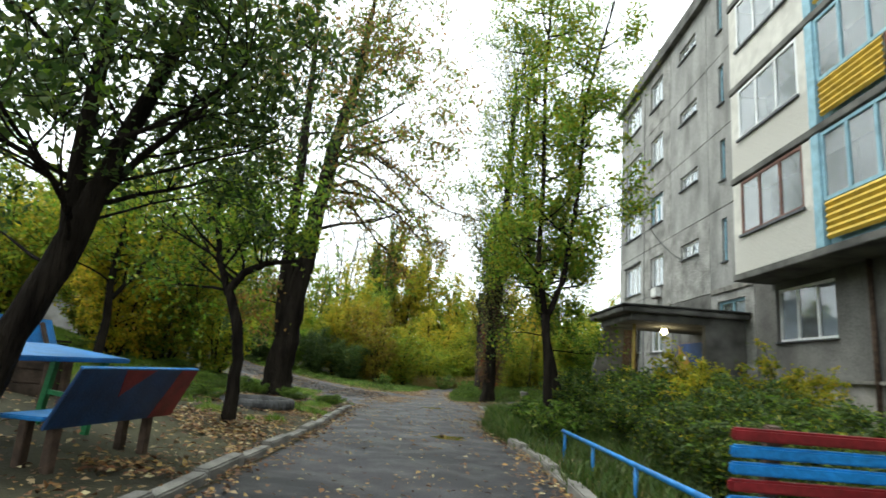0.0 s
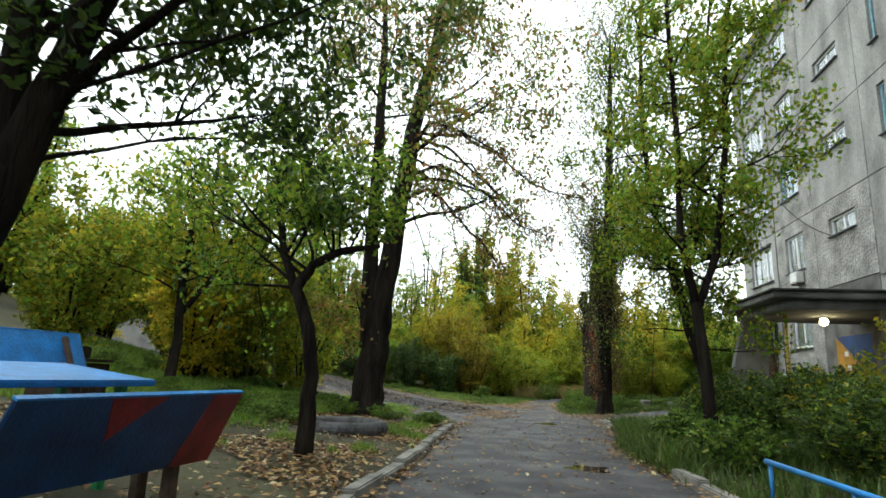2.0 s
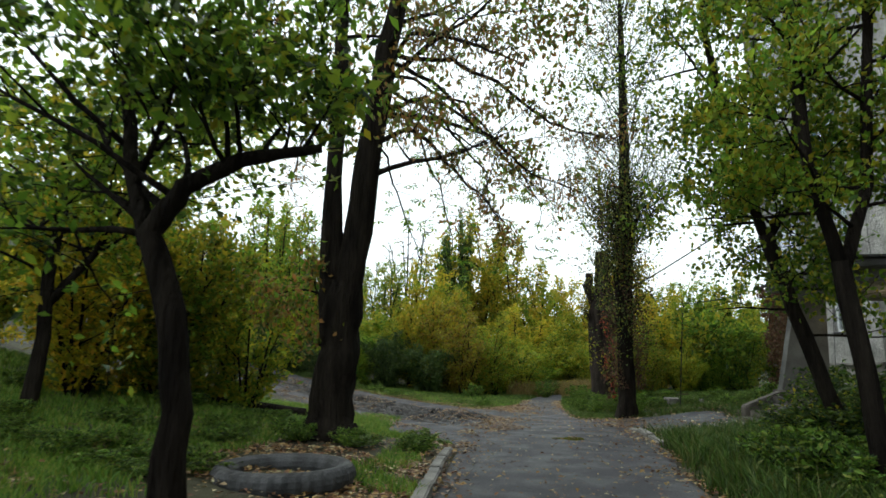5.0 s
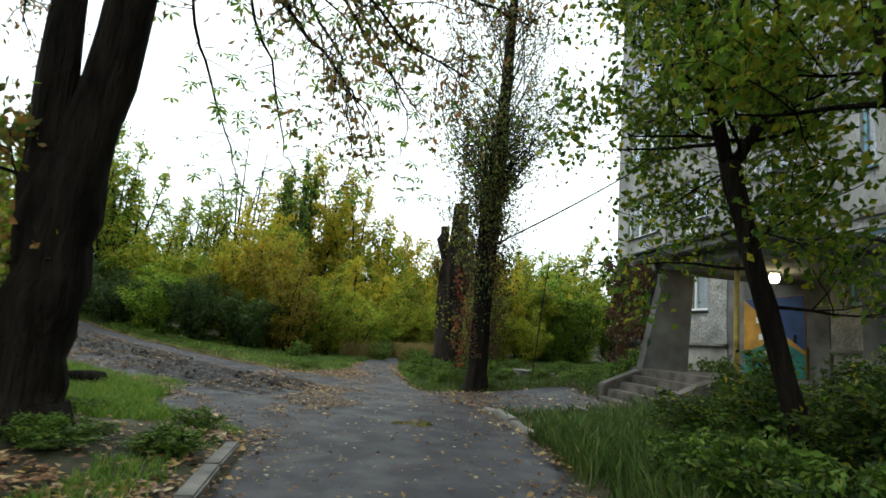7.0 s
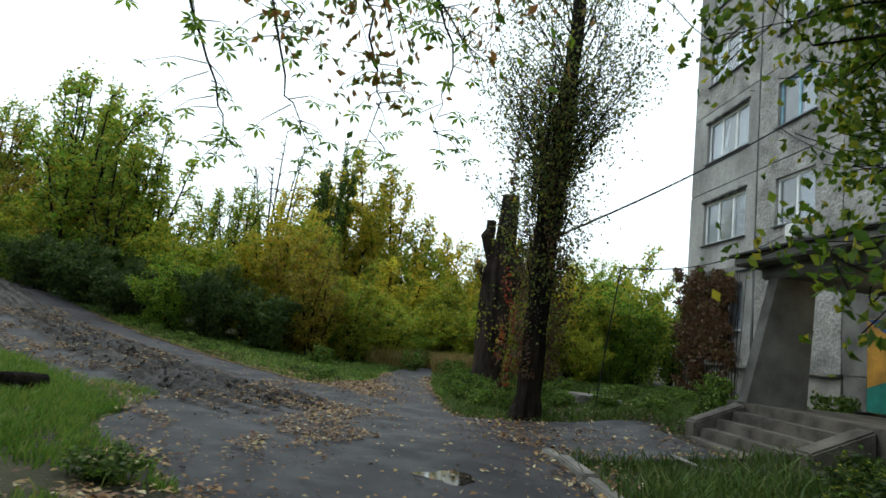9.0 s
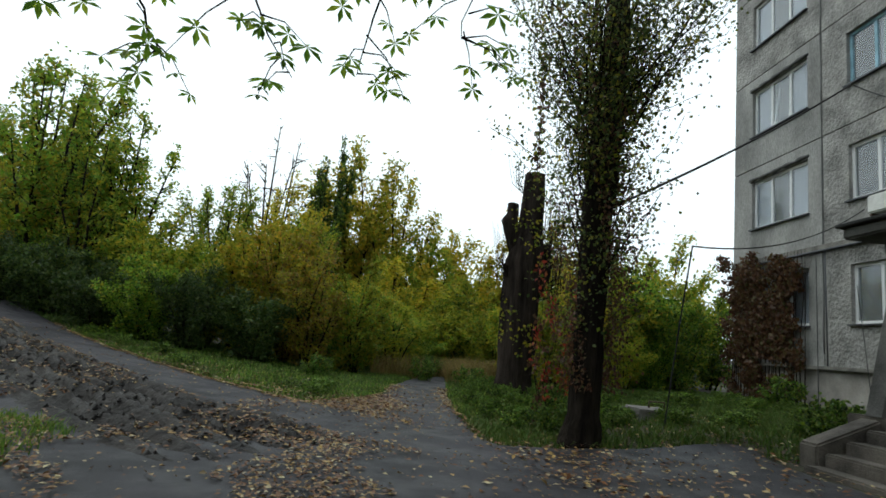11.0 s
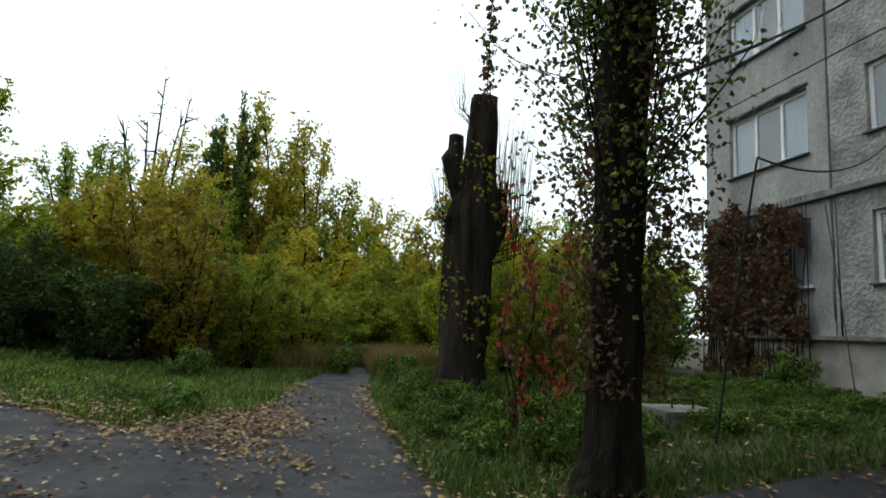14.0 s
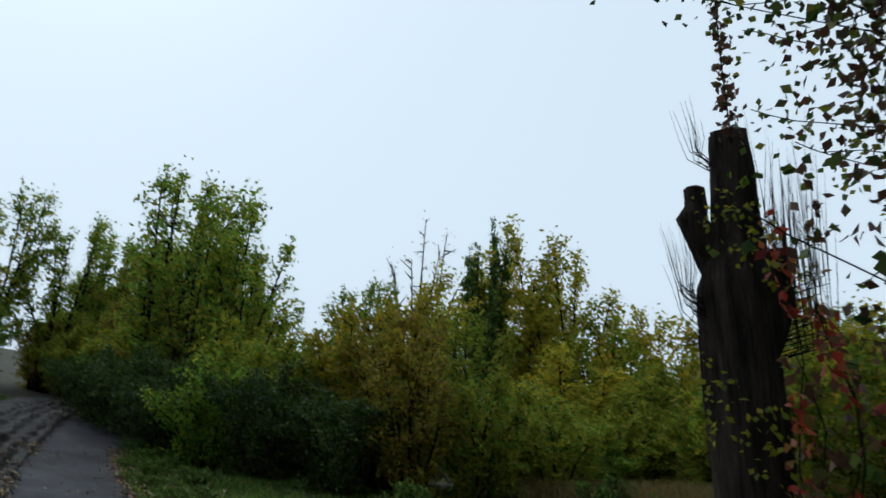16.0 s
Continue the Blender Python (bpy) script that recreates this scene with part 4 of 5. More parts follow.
def fluted(v, f, pts, radii, sides=26, seed=0):
    """A gnarled stem with flutes that run up it."""
    base = len(v)
    rows = []
    for i in range(len(pts) - 1):
        for k in range(7):
            w = k / 7
            rows.append((Vector(pts[i]).lerp(Vector(pts[i + 1]), w), radii[i] * (1 - w) + radii[i + 1] * w))
    rows.append((Vector(pts[-1]), radii[-1]))
    for p, r in rows:
        for k in range(sides):
            a = 2 * math.pi * k / sides
            ca, sa = math.cos(a), math.sin(a)
            q = r * (1 + 0.3 * noise.noise((ca * 2.6, sa * 2.6, p.z * 0.35 + seed)) + 0.17 * noise.noise((ca * 7, sa * 7, p.z * 0.8 + seed)) + 0.05 * noise.noise((ca * 3, sa * 3, p.z * 4 + seed)))
            v.append((p.x + q * ca, p.y + q * sa, p.z))
    for j in range(len(rows) - 1):
        for k in range(sides):
            a, c = base + j * sides + k, base + j * sides + (k + 1) % sides
            f.append((a, c, c + sides, a + sides))
    f.append(tuple(base + (len(rows) - 1) * sides + k for k in range(sides)))


v, f = [], []
fluted(v, f, [(-0.05, 0, -0.15), (-0.06, 0, 0.55), (0.0, 0, 2.2), (0.03, 0, 3.5), (0.1, 0, 4.2), (0.14, 0, 6.0 - zb)], [0.56, 0.43, 0.43, 0.45, 0.32, 0.26])
fluted(v, f, [(-0.08, 0, 3.3), (-0.3, -0.05, 4.0), (-0.47, -0.05, 4.65 - zb), (-0.4, -0.05, 4.85 - zb), (-0.41, -0.05, 5.12 - zb)], [0.2, 0.2, 0.21, 0.15, 0.14], 18, 4)
fluted(v, f, [(0.2, 0, 2.6), (0.44, 0, 3.2), (0.5, 0.0, 4.12 - zb)], [0.3, 0.27, 0.2], 18, 9)
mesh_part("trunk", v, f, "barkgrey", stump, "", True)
v, f = [], []
tube(v, f, [(0.14, 0, 5.99 - zb), (0.14, 0, 6.02 - zb)], [0.23, 0.21], 16)
mesh_part("cut_face", v, f, "cutwood", stump, "pale weathered saw cut")
v, f = [], []
tube(v, f, [(-0.42, -0.05, 5.11 - zb), (-0.42, -0.05, 5.135 - zb)], [0.13, 0.12], 12)
mesh_part("cut_face", v, f, "cutwood", stump, "pale weathered saw cut")
v, f = [], []
for i in range(70):
    p = Vector((sr.uniform(0.35, 1.15), sr.uniform(-0.35, 0.35), sr.uniform(2.6, 3.8)))
    h = sr.uniform(1.2, 2.5)
    lean = Vector((sr.uniform(-0.12, 0.2), sr.uniform(-0.1, 0.1), 0))
    tube(v, f, [Vector((0.4, 0, p.z - 0.2)), p, p + lean * 0.5 + Vector((0, 0, h * 0.5)), p + lean * h * 0.6 + Vector((0, 0, h))], [0.011, 0.009, 0.006, 0.002], 4)
for i in range(34):
    z = sr.uniform(2.6, 3.3) if i < 24 else 5.3
    p = Vector((-0.38 if i < 24 else -0.1, sr.uniform(-0.2, 0.2), z))
    d = Vector((-sr.uniform(0.1, 0.55), sr.uniform(-0.2, 0.2), sr.uniform(0.5, 1.3)))
    tube(v, f, [p, p + d * 0.4 + Vector((-0.12, 0, -0.05)), p + d * 0.8, p + d + Vector((0, 0, sr.uniform(0.1, 0.5)))], [0.01, 0.007, 0.005, 0.002], 4)
tagged(mesh_part("shoot", v, f, "barkgrey", stump, "", True), "thin bare upright shoots", kind="stuff")
nr = np.random.default_rng(12)
zc = nr.uniform(0.2, 4.8, 900)
an = nr.uniform(0, 6.28, 900)
keep = (np.sin(zc * 2.3 + an) > 0.2)
leaf_mesh("ivy", np.stack([0.06 + 0.55 * np.cos(an), 0.55 * np.sin(an), zc], 1)[keep], nr.uniform(0.06, 0.13, keep.sum()), "l_lime", nr, stump, "sparse yellow-green creeper leaves", 0.8, 0.7)
# creeper strand above the stump top, and red creeper between the trunks
tube_part("strand", [(0.12, -0.25, 5.4), (0.1, -0.28, 7.2), (0.13, -0.3, 9.2)], 0.012, "bark", stump)
pts = [np.array([0.11 + 0.05 * math.sin(i), -0.28, 9.2 - i * 0.055]) for i in range(66)]
leaf_mesh("strand_leaf", np.repeat(np.array(pts), 4, 0) + nr.normal(size=(264, 3)) * 0.06, nr.uniform(0.08, 0.16, 264), "l_vine", nr, stump, "dark red creeper strand", 1.0, 0.8)
creeper = empty("creeper", 4.75, 9.6, gz(4.75, 9.6), "hanging red autumn creeper between the trunks", "creeper")
for i in range(7):
    x0, y0 = -0.62 + 0.13 * i + 0.05 * math.sin(i * 5), -0.3 + 0.17 * ((i * 3) % 5)
    h = (1.9, 3.1, 2.6, 3.3, 1.6, 2.8, 2.2)[i]
    line = [(x0 + 0.07 * math.sin(k * 1.3 + i), y0 + 0.06 * math.cos(k + i * 2), -0.05 + h * k / 8) for k in range(9)]
    st = tube_part("strand", line, [0.009 - 0.0007 * k for k in range(9)], "bark", creeper, "", 5)
    t_ = nr.random(150)
    t_ = t_[np.sin(t_ * 14 + i * 2) > -0.35]
    j_ = np.minimum(7, (t_ * 8).astype(int))
    ln = np.array(line)
    c = ln[j_] + (ln[j_ + 1] - ln[j_]) * (t_ * 8 - j_)[:, None] + nr.normal(size=(len(t_), 3)) * np.array([0.06, 0.06, 0.03])
    leaf_mesh("foliage", c, nr.uniform(0.07, 0.14, len(c)), "l_red" if i % 3 else "l_vine", nr, st, "", 1.4, 0.6)
# creeper on the building's corner
wall_creeper = empty("wall_creeper", FX - 0.1, 14.7, gz(FX - 0.1, 14.7), "brown-red leafless-looking creeper covering the wall corner", "creeper")
n = 17000
yy = nr.uniform(-1.75, 1.95, n)
zz = nr.random(n) * 4.5
patch = np.array([noise.noise((a * 1.3, b * 1.3, 4)) + 0.6 * noise.noise((a * 4, b * 4, 7)) for a, b in zip(yy, zz)])
ok = (patch > -0.28 + 0.25 * (zz < 1.2) + 0.35 * (np.abs(yy) > 1.35)) & (zz < 4.1 + 0.5 * patch + 0.3 * np.sin(yy * 4))
c = np.stack([-0.02 - np.abs(nr.normal(size=n)) * 0.13 - 0.16 * (zz > 3.5) * nr.random(n), yy, zz], 1)[ok]
leaf_mesh("foliage", c, nr.uniform(0.07, 0.16, len(c)), "l_vine", nr, wall_creeper, "", 1.2, 0.6)
v, f = [], []
for i in range(26):
    y = -1.7 + i * 0.135
    tube(v, f, [(0.0, y, -0.1), (0.02, y + 0.1 * math.sin(i), 1.5), (0.03, y - 0.1 * math.sin(i * 2), 3.0), (0.03, y, 4.2)], [0.018, 0.013, 0.01, 0.006], 5)
mesh_part("stem", v, f, "bark", wall_creeper, "", True)


# ---------------- shrubs and far woods ----------------
def shrub_mesh_parts(name, leaf, seed, height, width, leaves, size, label, category="shrub", stems=7, low=0.05, slim=0.5):
    rng, nr = random.Random(seed), np.random.default_rng(seed)
    t = empty(name, 0, 0, -50, label, category, {"tree": "trees of the wood", "weed": "weeds on the verge"}.get(name, "bushes of the thicket"))
    v, f = [], []
    cl = []
    for i in range(stems):
        a, q = i * 2.4 + rng.uniform(-0.5, 0.5), math.sqrt((i + 0.5) / stems)
        top = Vector((math.cos(a) * width * 0.46 * q, math.sin(a) * width * 0.46 * q, height * (1.05 - 0.4 * q * q) * rng.uniform(0.72, 1.1)))
        mid = top * 0.5 + Vector((rng.uniform(-0.07, 0.07) * width, rng.uniform(-0.07, 0.07) * width, 0.05 * height))
        tube(v, f, [(top.x * 0.1, top.y * 0.1, -0.15), mid, top], [0.009 * height, 0.006 * height, 0.002 * height], 5)
        for k in range(13):
            w = low + (1.0 - low) * (k + rng.random()) / 13
            p = mid * w * 2 if w < 0.5 else mid.lerp(top, w * 2 - 1)
            out = Vector((math.cos(a + rng.uniform(-1.6, 1.6)), math.sin(a + rng.uniform(-1.6, 1.6)), rng.uniform(-0.15, 1.2))).normalized()
            e = p + out * width * rng.uniform(0.12, 0.26) * (1.2 - 0.6 * w)
            tube(v, f, [p, e], [0.004 * height, 0.0012 * height], 4)
            cl.append((p, e))
        cl.append((mid.lerp(top, 0.7), top + Vector((0, 0, 0.05 * height))))
    mesh_part("stem", v, f, "bark", t, "", True)
    k = nr.integers(0, len(cl), leaves)
    p0 = np.array([list(p) for p, _ in cl])[k]
    p1 = np.array([list(e) for _, e in cl])[k]
    c = p0 + (p1 - p0) * nr.uniform(0.15, 1.1, (leaves, 1)) + nr.normal(size=(leaves, 3)) * width * np.array([0.035, 0.035, 0.03])
    c[:, 2] = np.abs(c[:, 2])
    for mat, share in leaf:
        keep = c[nr.random(leaves) < share]
        if len(keep):
            leaf_mesh("foliage", keep, size * nr.uniform(0.6, 1.3, len(keep)), mat, nr, t, "", 0.4, slim)
    return t


P_ = {}
SPEC = {
    "green": ([("l_green", 0.75), ("l_lime", 0.15), ("l_dark", 0.15)], 3.2, 3.2, 9000, 0.12, "dense green bush on the edge of the wood"),
    "dark": ([("l_dark", 1.0)], 3.2, 3.4, 9000, 0.12, "dense dark green bush on the edge of the wood"),
    "lime": ([("l_lime", 0.7), ("l_green", 0.3)], 4.0, 3.2, 9000, 0.13, "yellow-green autumn bush in the thicket"),
    "yellow": ([("l_yellow", 0.7), ("l_lime", 0.35)], 4.0, 3.2, 9000, 0.13, "bright yellow autumn bush in the thicket"),
    "orange": ([("l_orange", 0.5), ("l_lime", 0.35), ("l_yellow", 0.15)], 4.0, 3.2, 8000, 0.13, "orange-brown autumn bush in the thicket"),
    "tall": ([("l_green", 0.45), ("l_lime", 0.4)], 8.0, 3.6, 6500, 0.16, "tall slender young tree with thinning green crown"),
    "tallyellow": ([("l_yellow", 0.6), ("l_lime", 0.5)], 9.0, 5.5, 9500, 0.2, "tall tree with a full yellow autumn crown"),
    "talldark": ([("l_dark", 0.8), ("l_green", 0.3)], 9.0, 3.2, 9000, 0.2, "tall dark green tree in the wood"),
    "bare": ([("l_ash", 0.1)], 10.5, 4.5, 6000, 0.12, "nearly bare young tree in the wood"),
    "weed": ([("l_dark", 0.45), ("l_lawn", 0.45), ("l_green", 0.15)], 0.7, 1.1, 1500, 0.085, "low leafy weeds on the verge"),
    "hedge": ([("l_dark", 0.85), ("l_lime", 0.1), ("l_green", 0.1)], 1.15, 1.6, 3600, 0.075, "low dense green bush in the front garden"),
    "hedgeyellow": ([("l_lime", 0.8), ("l_yellow", 0.25)], 1.7, 1.5, 2600, 0.09, "yellow-green bush in the front garden"),
}
for i, (k_, (lf, h_, w_, n_, s_, lab)) in enumerate(SPEC.items()):
    tallish = k_.startswith("tall") or k_ == "bare"
    P_[k_] = shrub_mesh_parts("tree" if tallish else "weed" if k_ == "weed" else "bush", lf, 100 + i, h_, w_, n_, s_, lab, "tree" if tallish else "weed" if k_ == "weed" else "bush",
                              8 if tallish else 9, 0.3 if tallish else 0.02)
used = set()


def plant(kind, x, y, s=1.0, sz=None, turn=0.0):
    m = pose(x, y, gz(x, y) - 0.03, 0, 0, turn) @ Matrix.Diagonal((s, s, sz if sz else s, 1))
    if kind not in used:
        used.add(kind)
        P_[kind].matrix_basis = m
        return P_[kind]
    o = copy_thing(P_[kind], Matrix.Identity(4))
    o.matrix_basis = m
    return o


rw = random.Random(77)
# front row along the side track and across the end of the path
row = [(-24, 30, "green"), (-21.5, 27.5, "lime"), (-19, 25.5, "green"), (-16.5, 23.2, "dark"), (-14.2, 21.6, "green"), (-12, 20.2, "dark"), (-10, 19.2, "dark"), (-8.2, 18.2, "dark"), (-6.3, 17.6, "green"),
       (-4.6, 17.0, "dark"), (-3.0, 16.8, "dark"), (-1.4, 17.4, "orange"), (0.2, 18.6, "lime"), (1.2, 21.0, "lime"), (2.0, 24.0, "green"), (3.6, 26.5, "dark"), (5.4, 25.0, "lime"), (6.0, 22.2, "lime")]
for x, y, k_ in row:
    plant(k_, x + rw.uniform(-0.3, 0.3), y + rw.uniform(-0.3, 0.3), rw.uniform(0.85, 1.1), rw.uniform(0.7, 0.95), rw.uniform(0, 360))
for i in range(34):
    x = -26 + i * 1.05
    y = (27.5 - 0.45 * (x + 22)) if x < -1 else 22.0 + 0.9 * (x + 1)
    plant(rw.choice(["lime", "yellow", "green", "lime", "green", "lime", "orange"]), x + rw.uniform(-0.6, 0.6), y + rw.uniform(-0.8, 1.2), rw.uniform(1.0, 1.4), rw.uniform(0.85, 1.3) if x < 0 else rw.uniform(0.75, 1.0), rw.uniform(0, 360))
for i in range(26):
    x = -30 + i * 1.7
    plant(rw.choice(["tall", "tallyellow", "lime", "tall", "tall"]), x + rw.uniform(-0.8, 0.8), 30 + rw.uniform(-1.5, 3) - 0.12 * x, rw.uniform(1.0, 1.3), rw.uniform(0.85, 1.15) if x < -2 else rw.uniform(0.5, 0.65), rw.uniform(0, 360))
for x, y, k_, s in ((-1.6, 38, "tallyellow", 1.4), (-3.2, 40, "tallyellow", 1.35), (1.0, 37, "tallyellow", 1.22), (3.0, 36, "lime", 2.2), (4.6, 35, "yellow", 1.9), (5.8, 30, "lime", 1.3), (3.9, 31, "lime", 1.5), (-13, 22.5, "tall", 1.35), (-9.8, 22.5, "tall", 1.1), (-15, 26, "tall", 1.5), (-7.6, 36, "bare", 1.25), (-6.3, 35, "yellow", 1.6), (-10.5, 21.5, "tall", 1.0), (-12.2, 23.5, "tall", 0.9), (-16, 30, "tall", 1.3),
                    (-20, 32, "tall", 1.25), (-24, 33, "orange", 2.0), (-28, 34, "tall", 1.4), (7, 38, "lime", 1.5), (10, 36, "tall", 0.9), (13, 34, "tall", 0.95), (16, 32, "lime", 1.6)):
    plant(k_, x, y, s, None, rw.uniform(0, 360))
plant("talldark", -3.6, 36, 1.0, 1.5, 40)
# yellow thicket beyond the poplar, beside the building
for x, y, k_, s in ((6.2, 15.5, "lime", 0.85), (7.6, 17.5, "yellow", 0.85), (9.0, 18.6, "lime", 0.9), (10.4, 19.5, "yellow", 0.9), (11.8, 19.2, "lime", 0.95), (6.8, 20.5, "lime", 1.0), (8.8, 22, "yellow", 1.2), (11, 23, "green", 1.55), (13, 22, "lime", 1.5), (5.7, 17.8, "lime", 0.8), (10, 26, "tall", 0.8), (12.5, 27, "tall", 0.85), (8, 27, "yellow", 1.8), (9.6, 18.0, "green", 1.25), (10.8, 17.4, "green", 1.1), (8.4, 17.2, "lime", 1.0), (6.3, 13.7, "lime", 0.6), (9.6, 16.6, "green", 0.6), (8.2, 15.2, "lime", 0.5), (7.4, 18.8, "green", 1.0), (9.8, 20.6, "green", 1.15), (12.2, 20.8, "green", 1.2), (14.4, 21.5, "green", 1.3)):
    plant(k_, x, y, s, None, rw.uniform(0, 360))
# grassy slope on the bench side
for x, y, k_, s in ((-5.2, 0.3, "lime", 1.0), (-4.3, 1.7, "lime", 0.8), (-6.8, 2.0, "yellow", 0.75), (-5.6, 2.6, "lime", 0.6), (-8.0, 1.2, "lime", 0.8), (-9.6, 0.6, "lime", 0.9), (-11.5, 2.0, "green", 0.95), (-13, 0.5, "lime", 1.0), (-12, 3, "yellow", 1.0), (-15, 4, "green", 1.3),
                    (-16, -2, "lime", 1.2), (-17.5, -5, "green", 1.3), (-18, -9, "lime", 1.3), (-5.9, 0.9, "yellow", 1.0), (-5.8, -1.2, "yellow", 0.9), (-7.4, -3.2, "lime", 0.9), (-9, -3.5, "tall", 0.75), (-6.6, 0.2, "yellow", 0.8), (-7.5, -6.5, "tall", 0.7), (-12, -6, "tall", 0.7), (-21, 4, "green", 1.5), (-17.5, 12.5, "tall", 0.9), (-19.5, 15.5, "tall", 1.1), (-22, 18.5, "tall", 1.2), (-25, 21.5, "orange", 1.9), (-25, 28.5, "tall", 1.3), (-27.5, 26.5, "tall", 1.4), (-26, 31.5, "green", 1.9), (-24.2, 33, "tall", 1.4), (-29, 23, "tall", 1.4), (-24.5, 23, "green", 1.5), (-18.5, 17.5, "dark", 1.1), (-21.5, 21, "green", 1.2), (-16, 14, "green", 0.9)):
    plant(k_, x, y, s, None, rw.uniform(0, 360))
# front gardens along the building
for i in range(40):
    y = -13.5 + i * 0.42
    if 1.2 < y:
        break
    for x in (4.75 + rw.uniform(-0.15, 0.3), 5.9 + rw.uniform(-0.4, 0.4), 7.3 + rw.uniform(-0.5, 0.5)):
        if (y > -5 or x > 5.2) and rw.random() < 0.75:
            plant("weed" if (x < 5.2 or y > -2 and rw.random() < 0.6) else "hedge", x, y + rw.uniform(-0.2, 0.2), rw.uniform(0.9, 1.4), rw.uniform(0.55, 0.8) if y < -6 else rw.uniform(0.7, 1.05) if y < -0.6 else rw.uniform(0.5, 0.75), rw.uniform(0, 360))
for x, y, s in ((6.6, -6.0, 0.8), (7.2, -4.6, 1.0), (6.4, -3.0, 0.7), (8.4, -5.6, 0.95), (8.8, -1.8, 0.9), (9.2, 0.6, 0.8), (10.4, -7.5, 0.8), (10.6, -3.0, 0.8), (9.8, -9.5, 0.7)):
    plant("hedgeyellow", x, y, s, None, rw.uniform(0, 360))
for i in range(70):
    plant("weed", rw.uniform(4.6, 11.6), rw.uniform(7.4, 14.5), rw.uniform(0.45, 0.8), rw.uniform(0.22, 0.45), rw.uniform(0, 360))
for i in range(44):
    plant("weed", rw.uniform(3.3, 5.2), rw.uniform(7.9, 15), rw.uniform(0.45, 0.85), rw.uniform(0.4, 0.75), rw.uniform(0, 360))
for i in range(20):
    c_, d_, n_, h_ = track_frame(rw.uniform(0.0, 0.45))
    p_ = c_ - n_ * h_ * rw.uniform(1.08, 1.7)
    if not (road_left(p_.y) - 0.3 < p_.x < road_right(p_.y) + 0.2):
        plant("weed", p_.x, p_.y, rw.uniform(0.5, 0.9), rw.uniform(0.25, 0.5), rw.uniform(0, 360))
for i in range(60):
    x, y = rw.uniform(-7, -0.2), rw.uniform(-4.5, 1.6)
    if x < -1.9 or y > -2:
        plant("weed", x, y, rw.uniform(0.45, 0.8), rw.uniform(0.18, 0.4), rw.uniform(0, 360))
for x, y, s in ((2.6, 18.9, 1.1), (3.0, 21.8, 1.2), (1.7, 22.5, 1.3), (-0.6, 15.4, 0.9), (3.9, 16.5, 1.0), (11.3, 12.7, 1.1), (8.2, 7.2, 1.0), (10.6, 7.3, 1.1)):
    plant("weed", x, y, s, None, rw.uniform(0, 360))

# ---------------- benches, table, rail, tyre ----------------
def bench(name, label, slats, length, seat_depth, legs_mat, back_tilt=12.0):
    """A garden bench along local x, its back towards local -y; slats: colours of the back slats from the top."""
    b = empty(name, 0, 0, 0, label, "bench")
    for x in (0.22, length - 0.22):
        part("leg", boxes((x - 0.04, x + 0.04, 0.02, 0.1, -0.12, 0.44), (x - 0.04, x + 0.04, seat_depth - 0.1, seat_depth - 0.02, -0.12, 0.44), (x - 0.035, x + 0.035, 0.1, seat_depth - 0.1, 0.36, 0.43), bevel=0.008), legs_mat, b)
        st = part("back_post", boxes((x - 0.035, x + 0.035, -0.03, 0.03, 0, 0.72), bevel=0.008), legs_mat, b)
        st.matrix_basis = pose(0, 0.03, 0.3, back_tilt, 0, 0)
    for i in range(3):
        w = seat_depth / 3
        part("seat_slat", boxes((0, length, i * w + 0.008, (i + 1) * w - 0.008, 0.44, 0.475), bevel=0.008), slats[-1], b)
    h = 0.62 / len(slats)
    for i, mat in enumerate(slats):
        s = part("back_slat", boxes((0, length, -0.068, -0.034, 0.72 - (i + 1) * h + 0.014, 0.72 - i * h - 0.006), bevel=0.01), mat, b)
        s.matrix_basis = pose(0, 0.03, 0.3, back_tilt, 0, 0)
    return b


def plate_bench(name, label, length, mat, stain, back):
    """A bench with a solid board back and seat."""
    b = empty(name, 0, 0, 0, label, "bench")
    for x in (0.25, length - 0.25):
        part("leg", boxes((x - 0.045, x + 0.045, 0.04, 0.12, -0.4, 0.44), (x - 0.045, x + 0.045, 0.3, 0.38, -0.4, 0.44), bevel=0.008), "metal", b)
        p = part("back_post", boxes((x - 0.03, x + 0.03, 0.035, 0.075, 0.0, 0.6), bevel=0.006), "metal", b)
        p.matrix_basis = pose(0, 0.06, 0.28, 26, 0, 0)
    part("seat", boxes((0, length, 0.0, 0.4, 0.44, 0.475), bevel=0.01), mat, b)
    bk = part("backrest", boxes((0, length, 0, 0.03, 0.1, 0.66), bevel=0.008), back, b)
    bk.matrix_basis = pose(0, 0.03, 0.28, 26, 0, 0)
    part("top_edge", boxes((0.004, length - 0.004, -0.003, 0.033, 0.655, 0.667)), "bluepaint", bk, "bright blue worn top edge")
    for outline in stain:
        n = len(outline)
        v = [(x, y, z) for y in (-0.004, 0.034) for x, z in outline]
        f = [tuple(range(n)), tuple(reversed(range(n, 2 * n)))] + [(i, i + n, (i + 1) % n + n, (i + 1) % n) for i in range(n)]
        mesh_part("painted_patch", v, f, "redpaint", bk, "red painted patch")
    return b


